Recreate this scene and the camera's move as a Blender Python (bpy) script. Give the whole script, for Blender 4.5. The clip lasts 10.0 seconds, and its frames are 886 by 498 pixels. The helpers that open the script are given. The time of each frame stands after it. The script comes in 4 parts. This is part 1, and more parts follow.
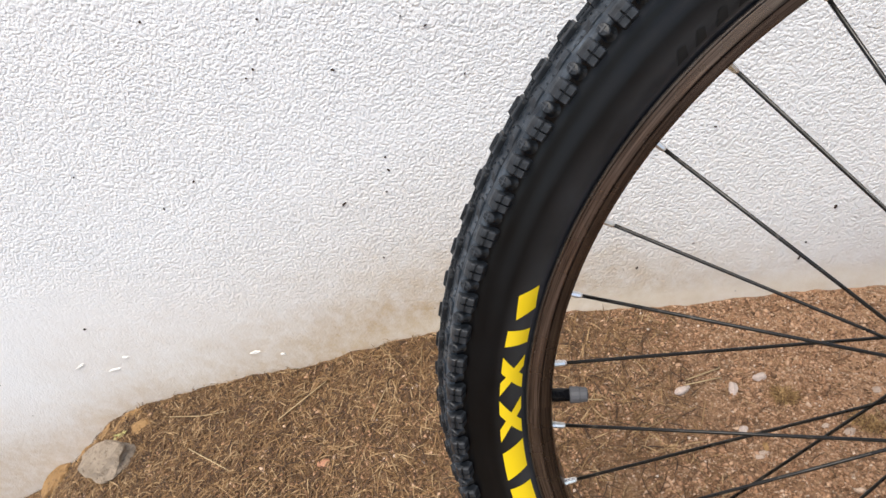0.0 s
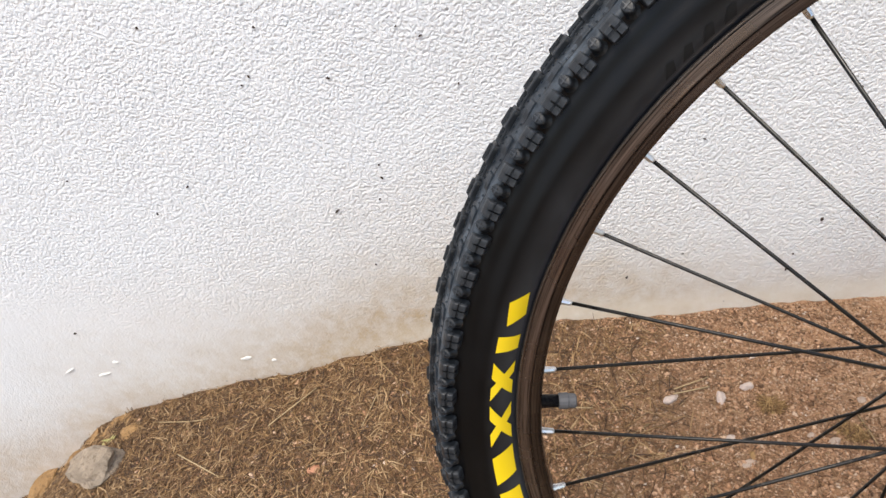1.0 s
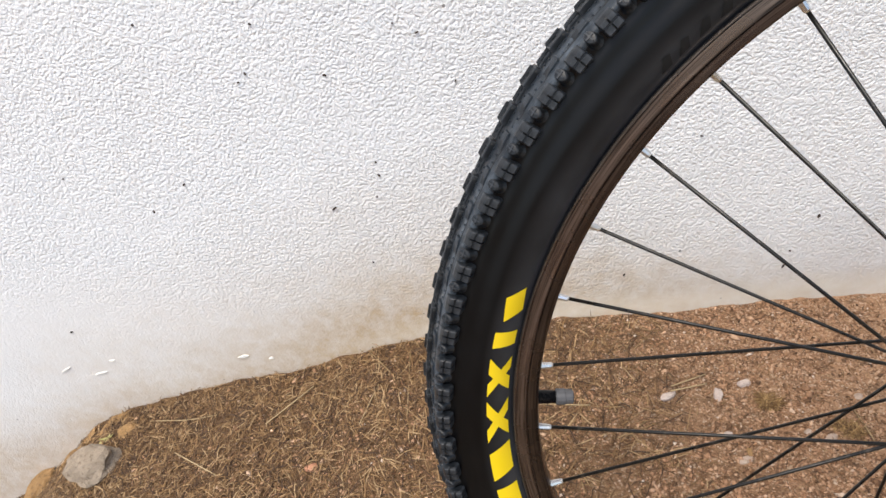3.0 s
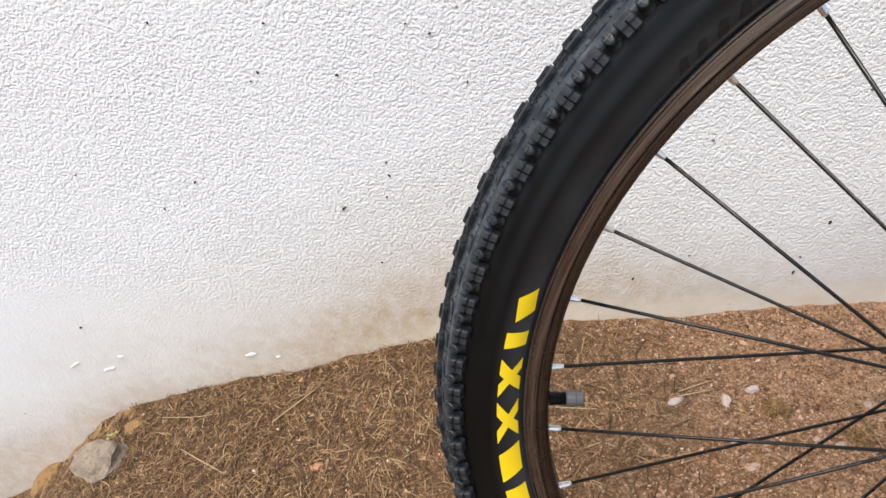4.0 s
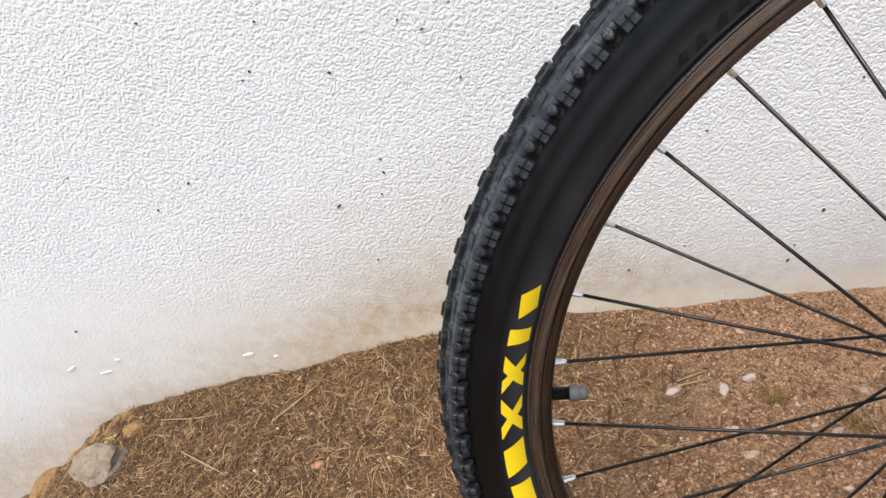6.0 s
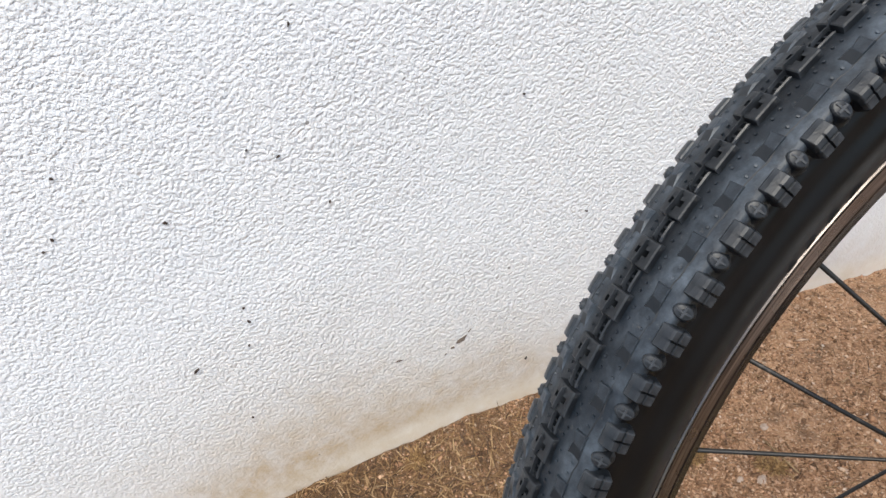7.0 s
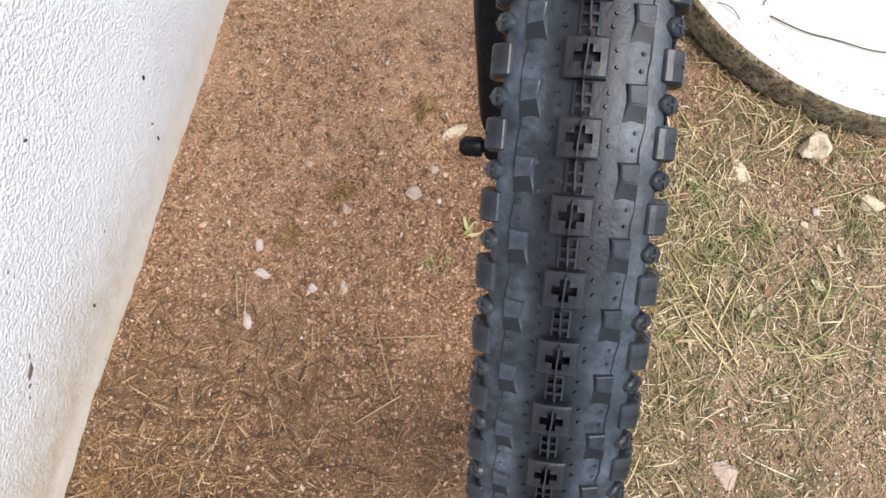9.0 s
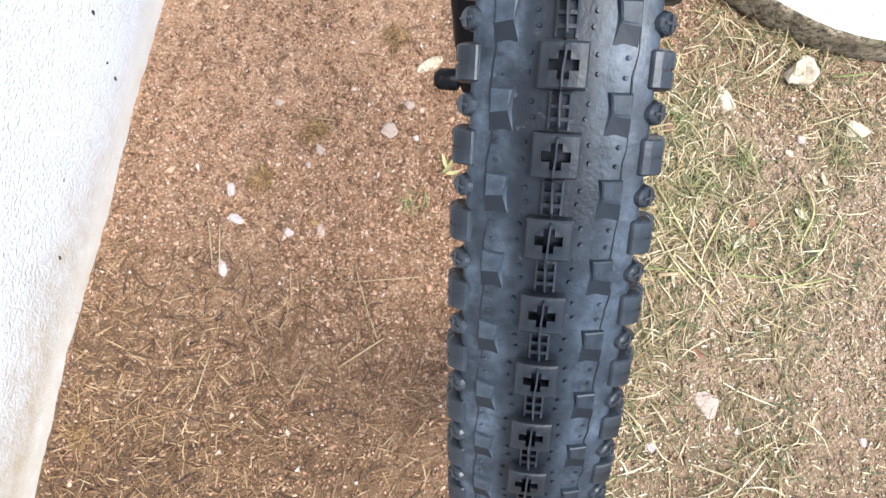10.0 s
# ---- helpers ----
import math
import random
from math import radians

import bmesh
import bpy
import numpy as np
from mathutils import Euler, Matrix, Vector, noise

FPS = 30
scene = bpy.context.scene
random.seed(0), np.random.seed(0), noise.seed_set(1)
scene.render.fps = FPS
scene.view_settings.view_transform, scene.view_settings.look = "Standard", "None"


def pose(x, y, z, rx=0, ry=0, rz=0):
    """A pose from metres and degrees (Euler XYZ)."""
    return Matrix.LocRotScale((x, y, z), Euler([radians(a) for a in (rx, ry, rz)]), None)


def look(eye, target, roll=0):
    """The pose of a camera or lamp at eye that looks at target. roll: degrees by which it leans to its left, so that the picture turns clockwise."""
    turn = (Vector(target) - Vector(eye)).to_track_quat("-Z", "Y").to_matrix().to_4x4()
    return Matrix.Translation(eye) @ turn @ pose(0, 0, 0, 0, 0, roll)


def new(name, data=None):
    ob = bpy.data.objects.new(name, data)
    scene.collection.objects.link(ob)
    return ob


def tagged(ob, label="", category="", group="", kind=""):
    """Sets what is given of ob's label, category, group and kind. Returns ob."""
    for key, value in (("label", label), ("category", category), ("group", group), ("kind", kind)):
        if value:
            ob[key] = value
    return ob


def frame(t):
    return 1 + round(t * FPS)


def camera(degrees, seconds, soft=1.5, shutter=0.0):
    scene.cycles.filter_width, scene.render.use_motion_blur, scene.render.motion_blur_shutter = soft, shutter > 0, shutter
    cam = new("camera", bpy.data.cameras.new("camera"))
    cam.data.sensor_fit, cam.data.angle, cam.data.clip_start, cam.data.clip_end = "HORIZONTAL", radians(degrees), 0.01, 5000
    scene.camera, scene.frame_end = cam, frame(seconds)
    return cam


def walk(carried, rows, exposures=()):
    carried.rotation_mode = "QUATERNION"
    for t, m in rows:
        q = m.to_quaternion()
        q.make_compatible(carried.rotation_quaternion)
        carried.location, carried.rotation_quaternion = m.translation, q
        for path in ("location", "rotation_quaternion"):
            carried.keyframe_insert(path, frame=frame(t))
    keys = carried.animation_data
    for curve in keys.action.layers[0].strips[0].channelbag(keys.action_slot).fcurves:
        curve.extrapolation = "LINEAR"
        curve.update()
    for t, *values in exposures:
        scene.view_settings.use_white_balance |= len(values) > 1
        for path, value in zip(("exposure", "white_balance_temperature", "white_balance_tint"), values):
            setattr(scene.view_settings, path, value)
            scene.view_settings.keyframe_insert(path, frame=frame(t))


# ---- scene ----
# the camera and its walk
cam = camera(68.37, 10.0, soft=1.5)
walk(cam, [
    (0, pose(-0.2501, -0.2425, 0.6799, 51.61, 13.39, 0.95)),
    (0.5, pose(-0.2503, -0.2465, 0.6819, 51.87, 12.86, 0.91)),
    (1, pose(-0.2499, -0.2478, 0.6831, 52.30, 12.46, 0.74)),
    (1.5, pose(-0.2488, -0.2485, 0.6826, 52.56, 12.36, 0.66)),
    (2, pose(-0.2485, -0.2486, 0.6837, 52.86, 12.27, 0.44)),
    (2.5, pose(-0.2493, -0.2480, 0.6827, 52.67, 12.50, 0.58)),
    (2.7, pose(-0.2487, -0.2479, 0.6812, 52.34, 12.48, 0.43)),
    (3.8, pose(-0.2538, -0.2505, 0.6808, 52.14, 12.06, 1.26)),
    (4, pose(-0.2535, -0.2497, 0.6808, 52.58, 12.07, 1.47)),
    (4.5, pose(-0.2527, -0.2520, 0.6828, 52.97, 12.43, 1.86)),
    (5, pose(-0.2518, -0.2509, 0.6823, 52.70, 12.24, 1.39)),
    (5.2, pose(-0.2532, -0.2514, 0.6822, 52.89, 12.22, 1.27)),
    (6.3, pose(-0.2638, -0.2418, 0.6847, 51.49, 12.74, -0.17)),
    (6.5, pose(-0.2778, -0.2253, 0.6913, 51.36, 11.56, -1.66)),
    (6.6, pose(-0.2876, -0.2086, 0.6993, 50.33, 10.97, -4.07)),
    (6.8, pose(-0.3100, -0.1548, 0.7086, 49.66, 11.09, -11.92)),
    (7, pose(-0.3257, -0.0972, 0.7178, 50.65, 10.48, -20.88)),
    (7.2, look((-0.320, -0.027, 0.736), (0.233, 1.335, -0.620), -16.6)),
    (7.3, pose(-0.3154, -0.0054, 0.7423, 44.50, 11.67, -37.01)),
    (7.5, pose(-0.2943, 0.0268, 0.7643, 39.43, 11.32, -46.69)),
    (7.6, look((-0.281, 0.041, 0.770), (0.473, 1.002, -0.814), -16.1)),
    (7.7, pose(-0.2686, 0.0558, 0.7702, 31.81, 6.94, -55.88)),
    (7.9, pose(-0.2516, 0.0784, 0.7818, 26.21, 4.79, -62.93)),
    (8, pose(-0.2428, 0.0871, 0.7775, 24.25, 1.97, -66.81)),
    (8.1, pose(-0.2376, 0.0946, 0.7741, 22.20, 0.78, -70.53)),
    (8.3, pose(-0.2355, 0.1013, 0.7773, 20.79, -0.99, -75.55)),
    (8.5, pose(-0.2320, 0.1024, 0.7754, 18.67, -2.14, -78.65)),
    (9, pose(-0.2210, 0.0965, 0.7673, 15.98, -4.27, -81.31)),
    (9.5, pose(-0.2069, 0.0972, 0.7608, 12.92, -4.75, -83.02)),
    (10, pose(-0.2123, 0.0932, 0.7489, 10.60, -5.40, -83.29)),
], exposures=[(0, 0.74, 6850, 8), (6.4, 0.74, 6850, 8), (7.0, 0.72, 6650, 6), (7.5, 0.64, 6600, 7), (8.1, 0.78, 6650, 9), (9.2, 1.0, 6300, 8), (9.5, 1.12, 6000, 6), (10, 1.45, 5900, 6)])

# world, sun and exposure: a bright, hazy sky with soft light
world = bpy.data.worlds.new("sky")
scene.world = world
world.use_nodes = True
_bg = world.node_tree.nodes["Background"]
_sky = world.node_tree.nodes.new("ShaderNodeTexSky")
_sky.sky_type = "NISHITA"
_sky.sun_disc = False
_sky.sun_elevation = radians(65)
_sky.sun_rotation = radians(200)
_sky.air_density, _sky.dust_density, _sky.ozone_density = 1.0, 2.5, 1.0
world.node_tree.links.new(_sky.outputs[0], _bg.inputs[0])
_bg.inputs[1].default_value = 0.15
sun = new("sun", bpy.data.lights.new("sun", "SUN"))
sun.data.energy, sun.data.angle, sun.data.color = 1.7, radians(30), (1.0, 0.97, 0.93)
sun.matrix_world = look((-0.7, -1.15, 3.0), (0, 0, 0))
tagged(sun, kind="structure")


# the wall's face, and the ground's height along its foot
WALL_Y = 0.423
FOOT = ((-3.0, -0.45), (-1.6, -0.36), (-1.21, -0.215), (-1.10, -0.135), (-1.03, -0.078), (-0.93, -0.038), (-0.75, -0.016), (-0.60, -0.004), (-0.47, 0.015), (-0.35, 0.022), (-0.22, 0.016),
        (-0.10, 0.002), (0.05, -0.008), (0.2, -0.022), (0.33, -0.034), (0.48, -0.07), (0.82, -0.15), (1.6, -0.25), (4.0, -0.3))


# materials
def material(name, colour, rough=0.6, metal=0.0):
    m = bpy.data.materials.new(name)
    m.use_nodes = True
    p = m.node_tree.nodes["Principled BSDF"]
    p.inputs["Base Color"].default_value = (*colour, 1)
    p.inputs["Roughness"].default_value = rough
    p.inputs["Metallic"].default_value = metal
    return m


class Tree:
    """A small helper to write node trees."""

    def __init__(self, m):
        self.t = m.node_tree
        self.p = self.t.nodes["Principled BSDF"]
        self.co = self.t.nodes.new("ShaderNodeTexCoord").outputs["Object"]

    def node(self, kind, **values):
        n = self.t.nodes.new(kind)
        if "operation" in values:
            n.operation = values["operation"]
        if "use_clamp" in values:
            n.use_clamp = values["use_clamp"]
        if "feature" in values:
            n.feature = values["feature"]
        if "data_type" in values:
            n.data_type = values["data_type"]
        if "blend_type" in values:
            n.blend_type = values["blend_type"]
        return n

    def link(self, a, b):
        self.t.links.new(a, b)

    def noise(self, scale, detail=3.0, rough=0.5, vec=None, distort=0.0):
        n = self.node("ShaderNodeTexNoise")
        n.inputs["Scale"].default_value = scale
        n.inputs["Detail"].default_value = detail
        n.inputs["Roughness"].default_value = rough
        n.inputs["Distortion"].default_value = distort
        self.link(vec or self.co, n.inputs["Vector"])
        return n.outputs["Fac"]

    def voronoi(self, scale, out="Distance", feature="F1", vec=None):
        n = self.node("ShaderNodeTexVoronoi", feature=feature)
        n.inputs["Scale"].default_value = scale
        self.link(vec or self.co, n.inputs["Vector"])
        return n.outputs[out]

    def ramp(self, fac, stops):
        n = self.node("ShaderNodeValToRGB")
        while len(n.color_ramp.elements) < len(stops):
            n.color_ramp.elements.new(0.5)
        for e, (at, c) in zip(n.color_ramp.elements, stops):
            e.position = at
            e.color = (*c, 1) if isinstance(c, tuple) else (c, c, c, 1)
        self.link(fac, n.inputs[0])
        return n.outputs[0]

    def mix(self, fac, a, b, blend="MIX"):
        n = self.node("ShaderNodeMix", data_type="RGBA", blend_type=blend)
        for sock, v in ((n.inputs[0], fac), (n.inputs[6], a), (n.inputs[7], b)):
            if isinstance(v, tuple):
                sock.default_value = (*v, 1)
            elif isinstance(v, (int, float)):
                sock.default_value = v
            else:
                self.link(v, sock)
        return n.outputs[2]

    def math(self, op, a, b=0.0, clamp=False):
        n = self.node("ShaderNodeMath", operation=op, use_clamp=clamp)
        for sock, v in ((n.inputs[0], a), (n.inputs[1], b)):
            if isinstance(v, (int, float)):
                sock.default_value = v
            else:
                self.link(v, sock)
        return n.outputs[0]

    def bump(self, height, strength, distance, after=None):
        n = self.node("ShaderNodeBump")
        n.inputs["Strength"].default_value = strength
        n.inputs["Distance"].default_value = distance
        self.link(height, n.inputs["Height"])
        if after:
            self.link(after, n.inputs["Normal"])
        return n.outputs[0]

    def stretch(self, x, y, z, turn=(0, 0, 0)):
        n = self.node("ShaderNodeMapping")
        n.inputs["Scale"].default_value = (x, y, z)
        n.inputs["Rotation"].default_value = turn
        self.link(self.co, n.inputs["Vector"])
        return n.outputs[0]

    def axis(self, which):
        n = self.node("ShaderNodeSeparateXYZ")
        self.link(self.co, n.inputs[0])
        return n.outputs[which]

    def random(self):
        return self.node("ShaderNodeObjectInfo").outputs["Random"]

    def island(self):
        return self.node("ShaderNodeNewGeometry").outputs["Random Per Island"]

    def base(self, c):
        self.link(c, self.p.inputs["Base Color"])

    def rough(self, r):
        self.link(r, self.p.inputs["Roughness"])

    def normal(self, n):
        self.link(n, self.p.inputs["Normal"])


def stucco():
    m = material("white_stucco", (0.8, 0.8, 0.8), 0.9)
    t = Tree(m)
    warp = t.stretch(0.92, 1.0, 1.0, (0, radians(8), 0))
    dabs = t.noise(320, 2.5, 0.5, warp)
    dabs = t.math("SMOOTH_MIN", t.math("MULTIPLY", t.math("SUBTRACT", dabs, 0.36), 3.2), 0.85)
    fine = t.noise(70, 2.0, 0.5)
    patch = t.ramp(t.noise(5, 3.0), [(0.32, 0.6), (0.66, 1.0)])
    height = t.math("ADD", t.math("MULTIPLY", dabs, patch), t.math("MULTIPLY", fine, 0.35))
    # splashed earth along the foot of the wall
    lie = t.ramp(t.math("ADD", t.math("MULTIPLY", t.axis(0), 0.5), 0.6), [((x + 1.2) / 2, z / 0.4 + 0.8) for x, z in FOOT if -1.2 < x < 0.8])
    above = t.math("SUBTRACT", t.axis(2), t.math("SUBTRACT", t.math("MULTIPLY", lie, 0.4), 0.32))
    ragged = t.math("ADD", above, t.math("MULTIPLY", t.math("SUBTRACT", t.noise(3.6, 5.0, 0.65, t.stretch(0.6, 1.0, 1.5)), 0.5), 0.17))
    ragged = t.math("SUBTRACT", ragged, t.math("MULTIPLY", t.ramp(t.math("ADD", t.axis(0), 0.8), [(0.05, 0.0), (0.32, 1.0), (0.58, 0.8), (0.85, 0.0)]), 0.042))
    splash = t.ramp(ragged, [(0.0, 1.0), (0.05, 0.78), (0.10, 0.46), (0.17, 0.20), (0.28, 0.0)])
    splash = t.math("MULTIPLY", splash, t.ramp(t.math("ADD", t.axis(0), 0.8), [(0.0, 0.75), (0.3, 1.0), (0.62, 0.95), (0.9, 0.55)]))
    fine = t.ramp(t.noise(40, 5.0, 0.7), [(0.34, 0.6), (0.66, 1.0)])
    earth = t.math("MULTIPLY", splash, fine, True)
    paint = t.ramp(t.noise(2.3, 4.0), [(0.3, (0.79, 0.805, 0.82)), (0.7, (0.835, 0.84, 0.845))])
    colour = t.mix(t.math("MULTIPLY", earth, 1.0), paint, t.mix(t.noise(9, 4.0), (0.50, 0.39, 0.25), (0.43, 0.30, 0.17)))
    # a smooth cream cement band at the very foot
    edge = t.math("ADD", above, t.math("MULTIPLY", t.math("SUBTRACT", t.noise(14, 5.0, 0.6), 0.5), 0.04))
    reach = t.ramp(t.math("ADD", t.math("ADD", t.axis(0), 0.55), t.math("MULTIPLY", t.math("SUBTRACT", t.noise(4, 3.0), 0.5), 0.2)), [(0.0, 0.0), (0.2, 1.0)])
    band = t.math("MULTIPLY", t.ramp(edge, [(0.016, 1.0), (0.044, 0.0)]), reach)
    colour = t.mix(t.math("MULTIPLY", band, 0.7), colour, t.ramp(t.noise(22, 5.0, 0.65), [(0.3, (0.66, 0.56, 0.42)), (0.65, (0.76, 0.70, 0.60))]))
    specks = t.math("MULTIPLY", t.ramp(t.voronoi(34, "Distance"), [(0.0, 1.0), (0.052, 1.0), (0.07, 0.0)]), t.ramp(t.noise(9, 2.0), [(0.54, 0.0), (0.6, 1.0)]))
    colour = t.mix(t.math("MULTIPLY", specks, 0.75), colour, (0.16, 0.14, 0.12))
    t.base(colour)
    worn = t.math("MULTIPLY", t.math("MAXIMUM", t.math("SUBTRACT", t.math("MULTIPLY", t.axis(0), -1.0), 0.45), 0.0), 0.4)
    smooth = t.math("MULTIPLY", t.ramp(t.math("SUBTRACT", ragged, worn), [(0.0, 0.3), (0.05, 0.6), (0.13, 1.0)]), t.math("SUBTRACT", 1.0, t.math("MULTIPLY", band, 0.5)))
    trowel = t.math("MULTIPLY", t.math("MULTIPLY", t.noise(1.0, 4.0, 0.6, t.stretch(26, 90, 150, (0, radians(8), 0))), splash), 0.25)
    t.normal(t.bump(t.math("ADD", t.math("MULTIPLY", height, smooth), trowel), 0.95, 0.0014))
    return m


def earth_ground():
    m = material("granular_earth", (0.24, 0.15, 0.09), 0.95)
    t = Tree(m)
    broad = t.noise(3.4, 5.0, 0.65)
    mid = t.noise(42, 5.0, 0.7)
    # soil darkened to paint in the shade between the loose grains
    colour = t.ramp(broad, [(0.34, (0.115, 0.058, 0.027)), (0.48, (0.20, 0.106, 0.051)), (0.64, (0.32, 0.178, 0.09))])
    # paler, sandier and redder soil beyond the wheel
    sandy = t.math("MULTIPLY", t.ramp(t.math("MULTIPLY", t.math("ADD", t.math("ADD", t.axis(0), 0.3), t.math("MULTIPLY", broad, 0.3)), 0.4), [(0.09, 0.0), (0.22, 0.85), (0.57, 0.8), (0.87, 0.0)]), t.ramp(t.axis(1), [(0.0, 0.0), (0.1, 1.0)]))
    colour = t.mix(sandy, colour, (0.55, 0.315, 0.175))
    # yellowish, bleached soil under the grass
    grassy = t.math("MULTIPLY", t.ramp(t.math("MULTIPLY", t.math("ADD", t.axis(1), t.math("MULTIPLY", broad, 0.2)), -1.0), [(0.0, 0.0), (0.12, 0.85), (0.7, 0.85), (1.0, 0.0)]), t.ramp(t.math("MULTIPLY", t.math("ADD", t.axis(0), 1.0), 0.5), [(0.1, 0.0), (0.3, 1.0), (0.55, 1.0), (0.64, 0.2)]))
    colour = t.mix(grassy, colour, t.mix(mid, (0.20, 0.13, 0.07), (0.48, 0.36, 0.22)))
    colour = t.mix(t.ramp(mid, [(0.34, 0.8), (0.5, 0.0)]), colour, (0.075, 0.042, 0.023))
    n = t.node("ShaderNodeTexVoronoi")
    n.inputs["Scale"].default_value = 430
    rough = t.node("ShaderNodeVectorMath", operation="ADD")
    shift = t.node("ShaderNodeVectorMath", operation="SCALE")
    jag = t.node("ShaderNodeTexNoise")
    jag.inputs["Scale"].default_value = 700
    t.link(t.co, jag.inputs["Vector"])
    t.link(jag.outputs["Color"], shift.inputs[0])
    shift.inputs["Scale"].default_value = 0.0022
    t.link(t.co, rough.inputs[0])
    t.link(shift.outputs[0], rough.inputs[1])
    t.link(rough.outputs[0], n.inputs["Vector"])
    grey = t.node("ShaderNodeSeparateColor")
    t.link(n.outputs["Color"], grey.inputs[0])
    grains = t.ramp(grey.outputs[0], [(0.0, (0.055, 0.03, 0.016)), (0.4, (0.22, 0.125, 0.07)), (0.78, (0.41, 0.255, 0.15)), (0.97, (0.70, 0.56, 0.42))])
    colour = t.mix(0.42, colour, grains)
    # dark, matted leaf mould at the wheel's front end of the bed
    colour = t.mix(t.math("MULTIPLY", t.ramp(t.math("ADD", t.math("MULTIPLY", t.axis(0), -0.4), t.math("MULTIPLY", t.math("SUBTRACT", broad, 0.5), 0.12)), [(0.04, 0.0), (0.15, 0.95), (0.5, 0.9), (0.8, 0.0)]), t.ramp(t.noise(12, 5.0, 0.7), [(0.3, 1.0), (0.7, 0.45)])), colour, (0.118, 0.064, 0.025))
    t.base(colour)
    h = t.math("ADD", t.math("ADD", t.math("MULTIPLY", grey.outputs[1], 0.5), t.math("MULTIPLY", n.outputs["Distance"], -0.3)), t.noise(110, 5.0, 0.75))
    t.normal(t.bump(h, 1.0, 0.004))
    return m


def scattered(name, stops, rough=0.9, island=True):
    """A matt natural surface whose colour differs from piece to piece."""
    m = material(name, (0.3, 0.2, 0.1), rough)
    t = Tree(m)
    c = t.ramp(t.island() if island else t.random(), stops)
    c = t.mix(t.ramp(t.noise(300, 3.0), [(0.3, 0.35), (0.6, 0.0)]), c, t.mix(0.6, c, (0.05, 0.03, 0.02)))
    t.base(c)
    t.normal(t.bump(t.noise(700, 3.0), 0.5, 0.001))
    return m


def stone_mat(name, a, b, dark):
    m = material(name, a, 0.85)
    t = Tree(m)
    c = t.ramp(t.noise(55, 4.0, 0.6), [(0.3, a), (0.7, b)])
    c = t.mix(t.ramp(t.noise(160, 4.0, 0.7), [(0.52, 0.0), (0.68, 0.85)]), c, dark)
    t.base(c)
    t.normal(t.bump(t.noise(190, 5.0, 0.7), 0.8, 0.003))
    return m


def rubber(name, dust, base, film, shoulder=None, gloss=0.4, specks=0.35, shine=0.45, relief=0.45, rimward=None, edges=False):
    m = material(name, base, 0.55)
    t = Tree(m)
    c = t.mix(t.ramp(t.noise(26, 4.0, 0.6), [(0.32, 0.0), (0.72, dust)]), base, film)
    if specks:
        c = t.mix(t.ramp(t.noise(420, 3.0, 0.7), [(0.64, 0.0), (0.74, specks)]), c, (0.22, 0.20, 0.17))
    if shoulder:
        # road dust on the shoulders with sky sheen painted in; darker crown and flanks
        away = t.ramp(t.math("ABSOLUTE", t.axis(1)), [(0.006, 0.0), (0.0115, 0.9), (0.0205, 1.0), (0.0228, 0.08)])
        c = t.mix(t.math("MULTIPLY", away, t.math("MULTIPLY", t.ramp(t.noise(36, 6.0, 0.7), [(0.38, 0.1), (0.64, 1.0)]), t.ramp(t.noise(190, 4.0, 0.7), [(0.35, 0.35), (0.62, 1.0)]))), c, shoulder)
    if edges:
        # moulded edges scuffed pale, with edge highlights painted into the same colour
        sharp = t.node("ShaderNodeNewGeometry").outputs["Pointiness"]
        c = t.mix(t.math("MULTIPLY", t.ramp(sharp, [(0.53, 0.0), (0.60, 0.75)]), t.ramp(t.noise(90, 3.0, 0.6), [(0.35, 0.3), (0.6, 1.0)])), c, (0.048, 0.053, 0.060))
    if rimward:
        # grey sheen painted over fine dust on the lower wall, towards the rim
        x, z = t.axis(0), t.axis(2)
        r = t.math("SQRT", t.math("ADD", t.math("MULTIPLY", x, x), t.math("MULTIPLY", z, z)))
        near = t.ramp(t.math("MULTIPLY", t.math("SUBTRACT", r, 0.27), 20.0), [(0.3, 1.0), (0.62, 0.04)])
        c = t.mix(t.math("MULTIPLY", near, t.ramp(t.noise(18, 4.0, 0.6), [(0.3, 0.45), (0.65, 1.0)])), c, rimward)
    t.base(c)
    t.rough(t.ramp(t.noise(60, 3.0), [(0.3, gloss), (0.7, gloss + 0.18)]))
    t.p.inputs["Specular IOR Level"].default_value = shine
    grain = t.math("ADD", t.math("MULTIPLY", t.noise(900, 3.0, 0.6), 0.5), t.noise(130, 3.0, 0.6))
    t.normal(t.bump(grain, relief, 0.0012))
    return m


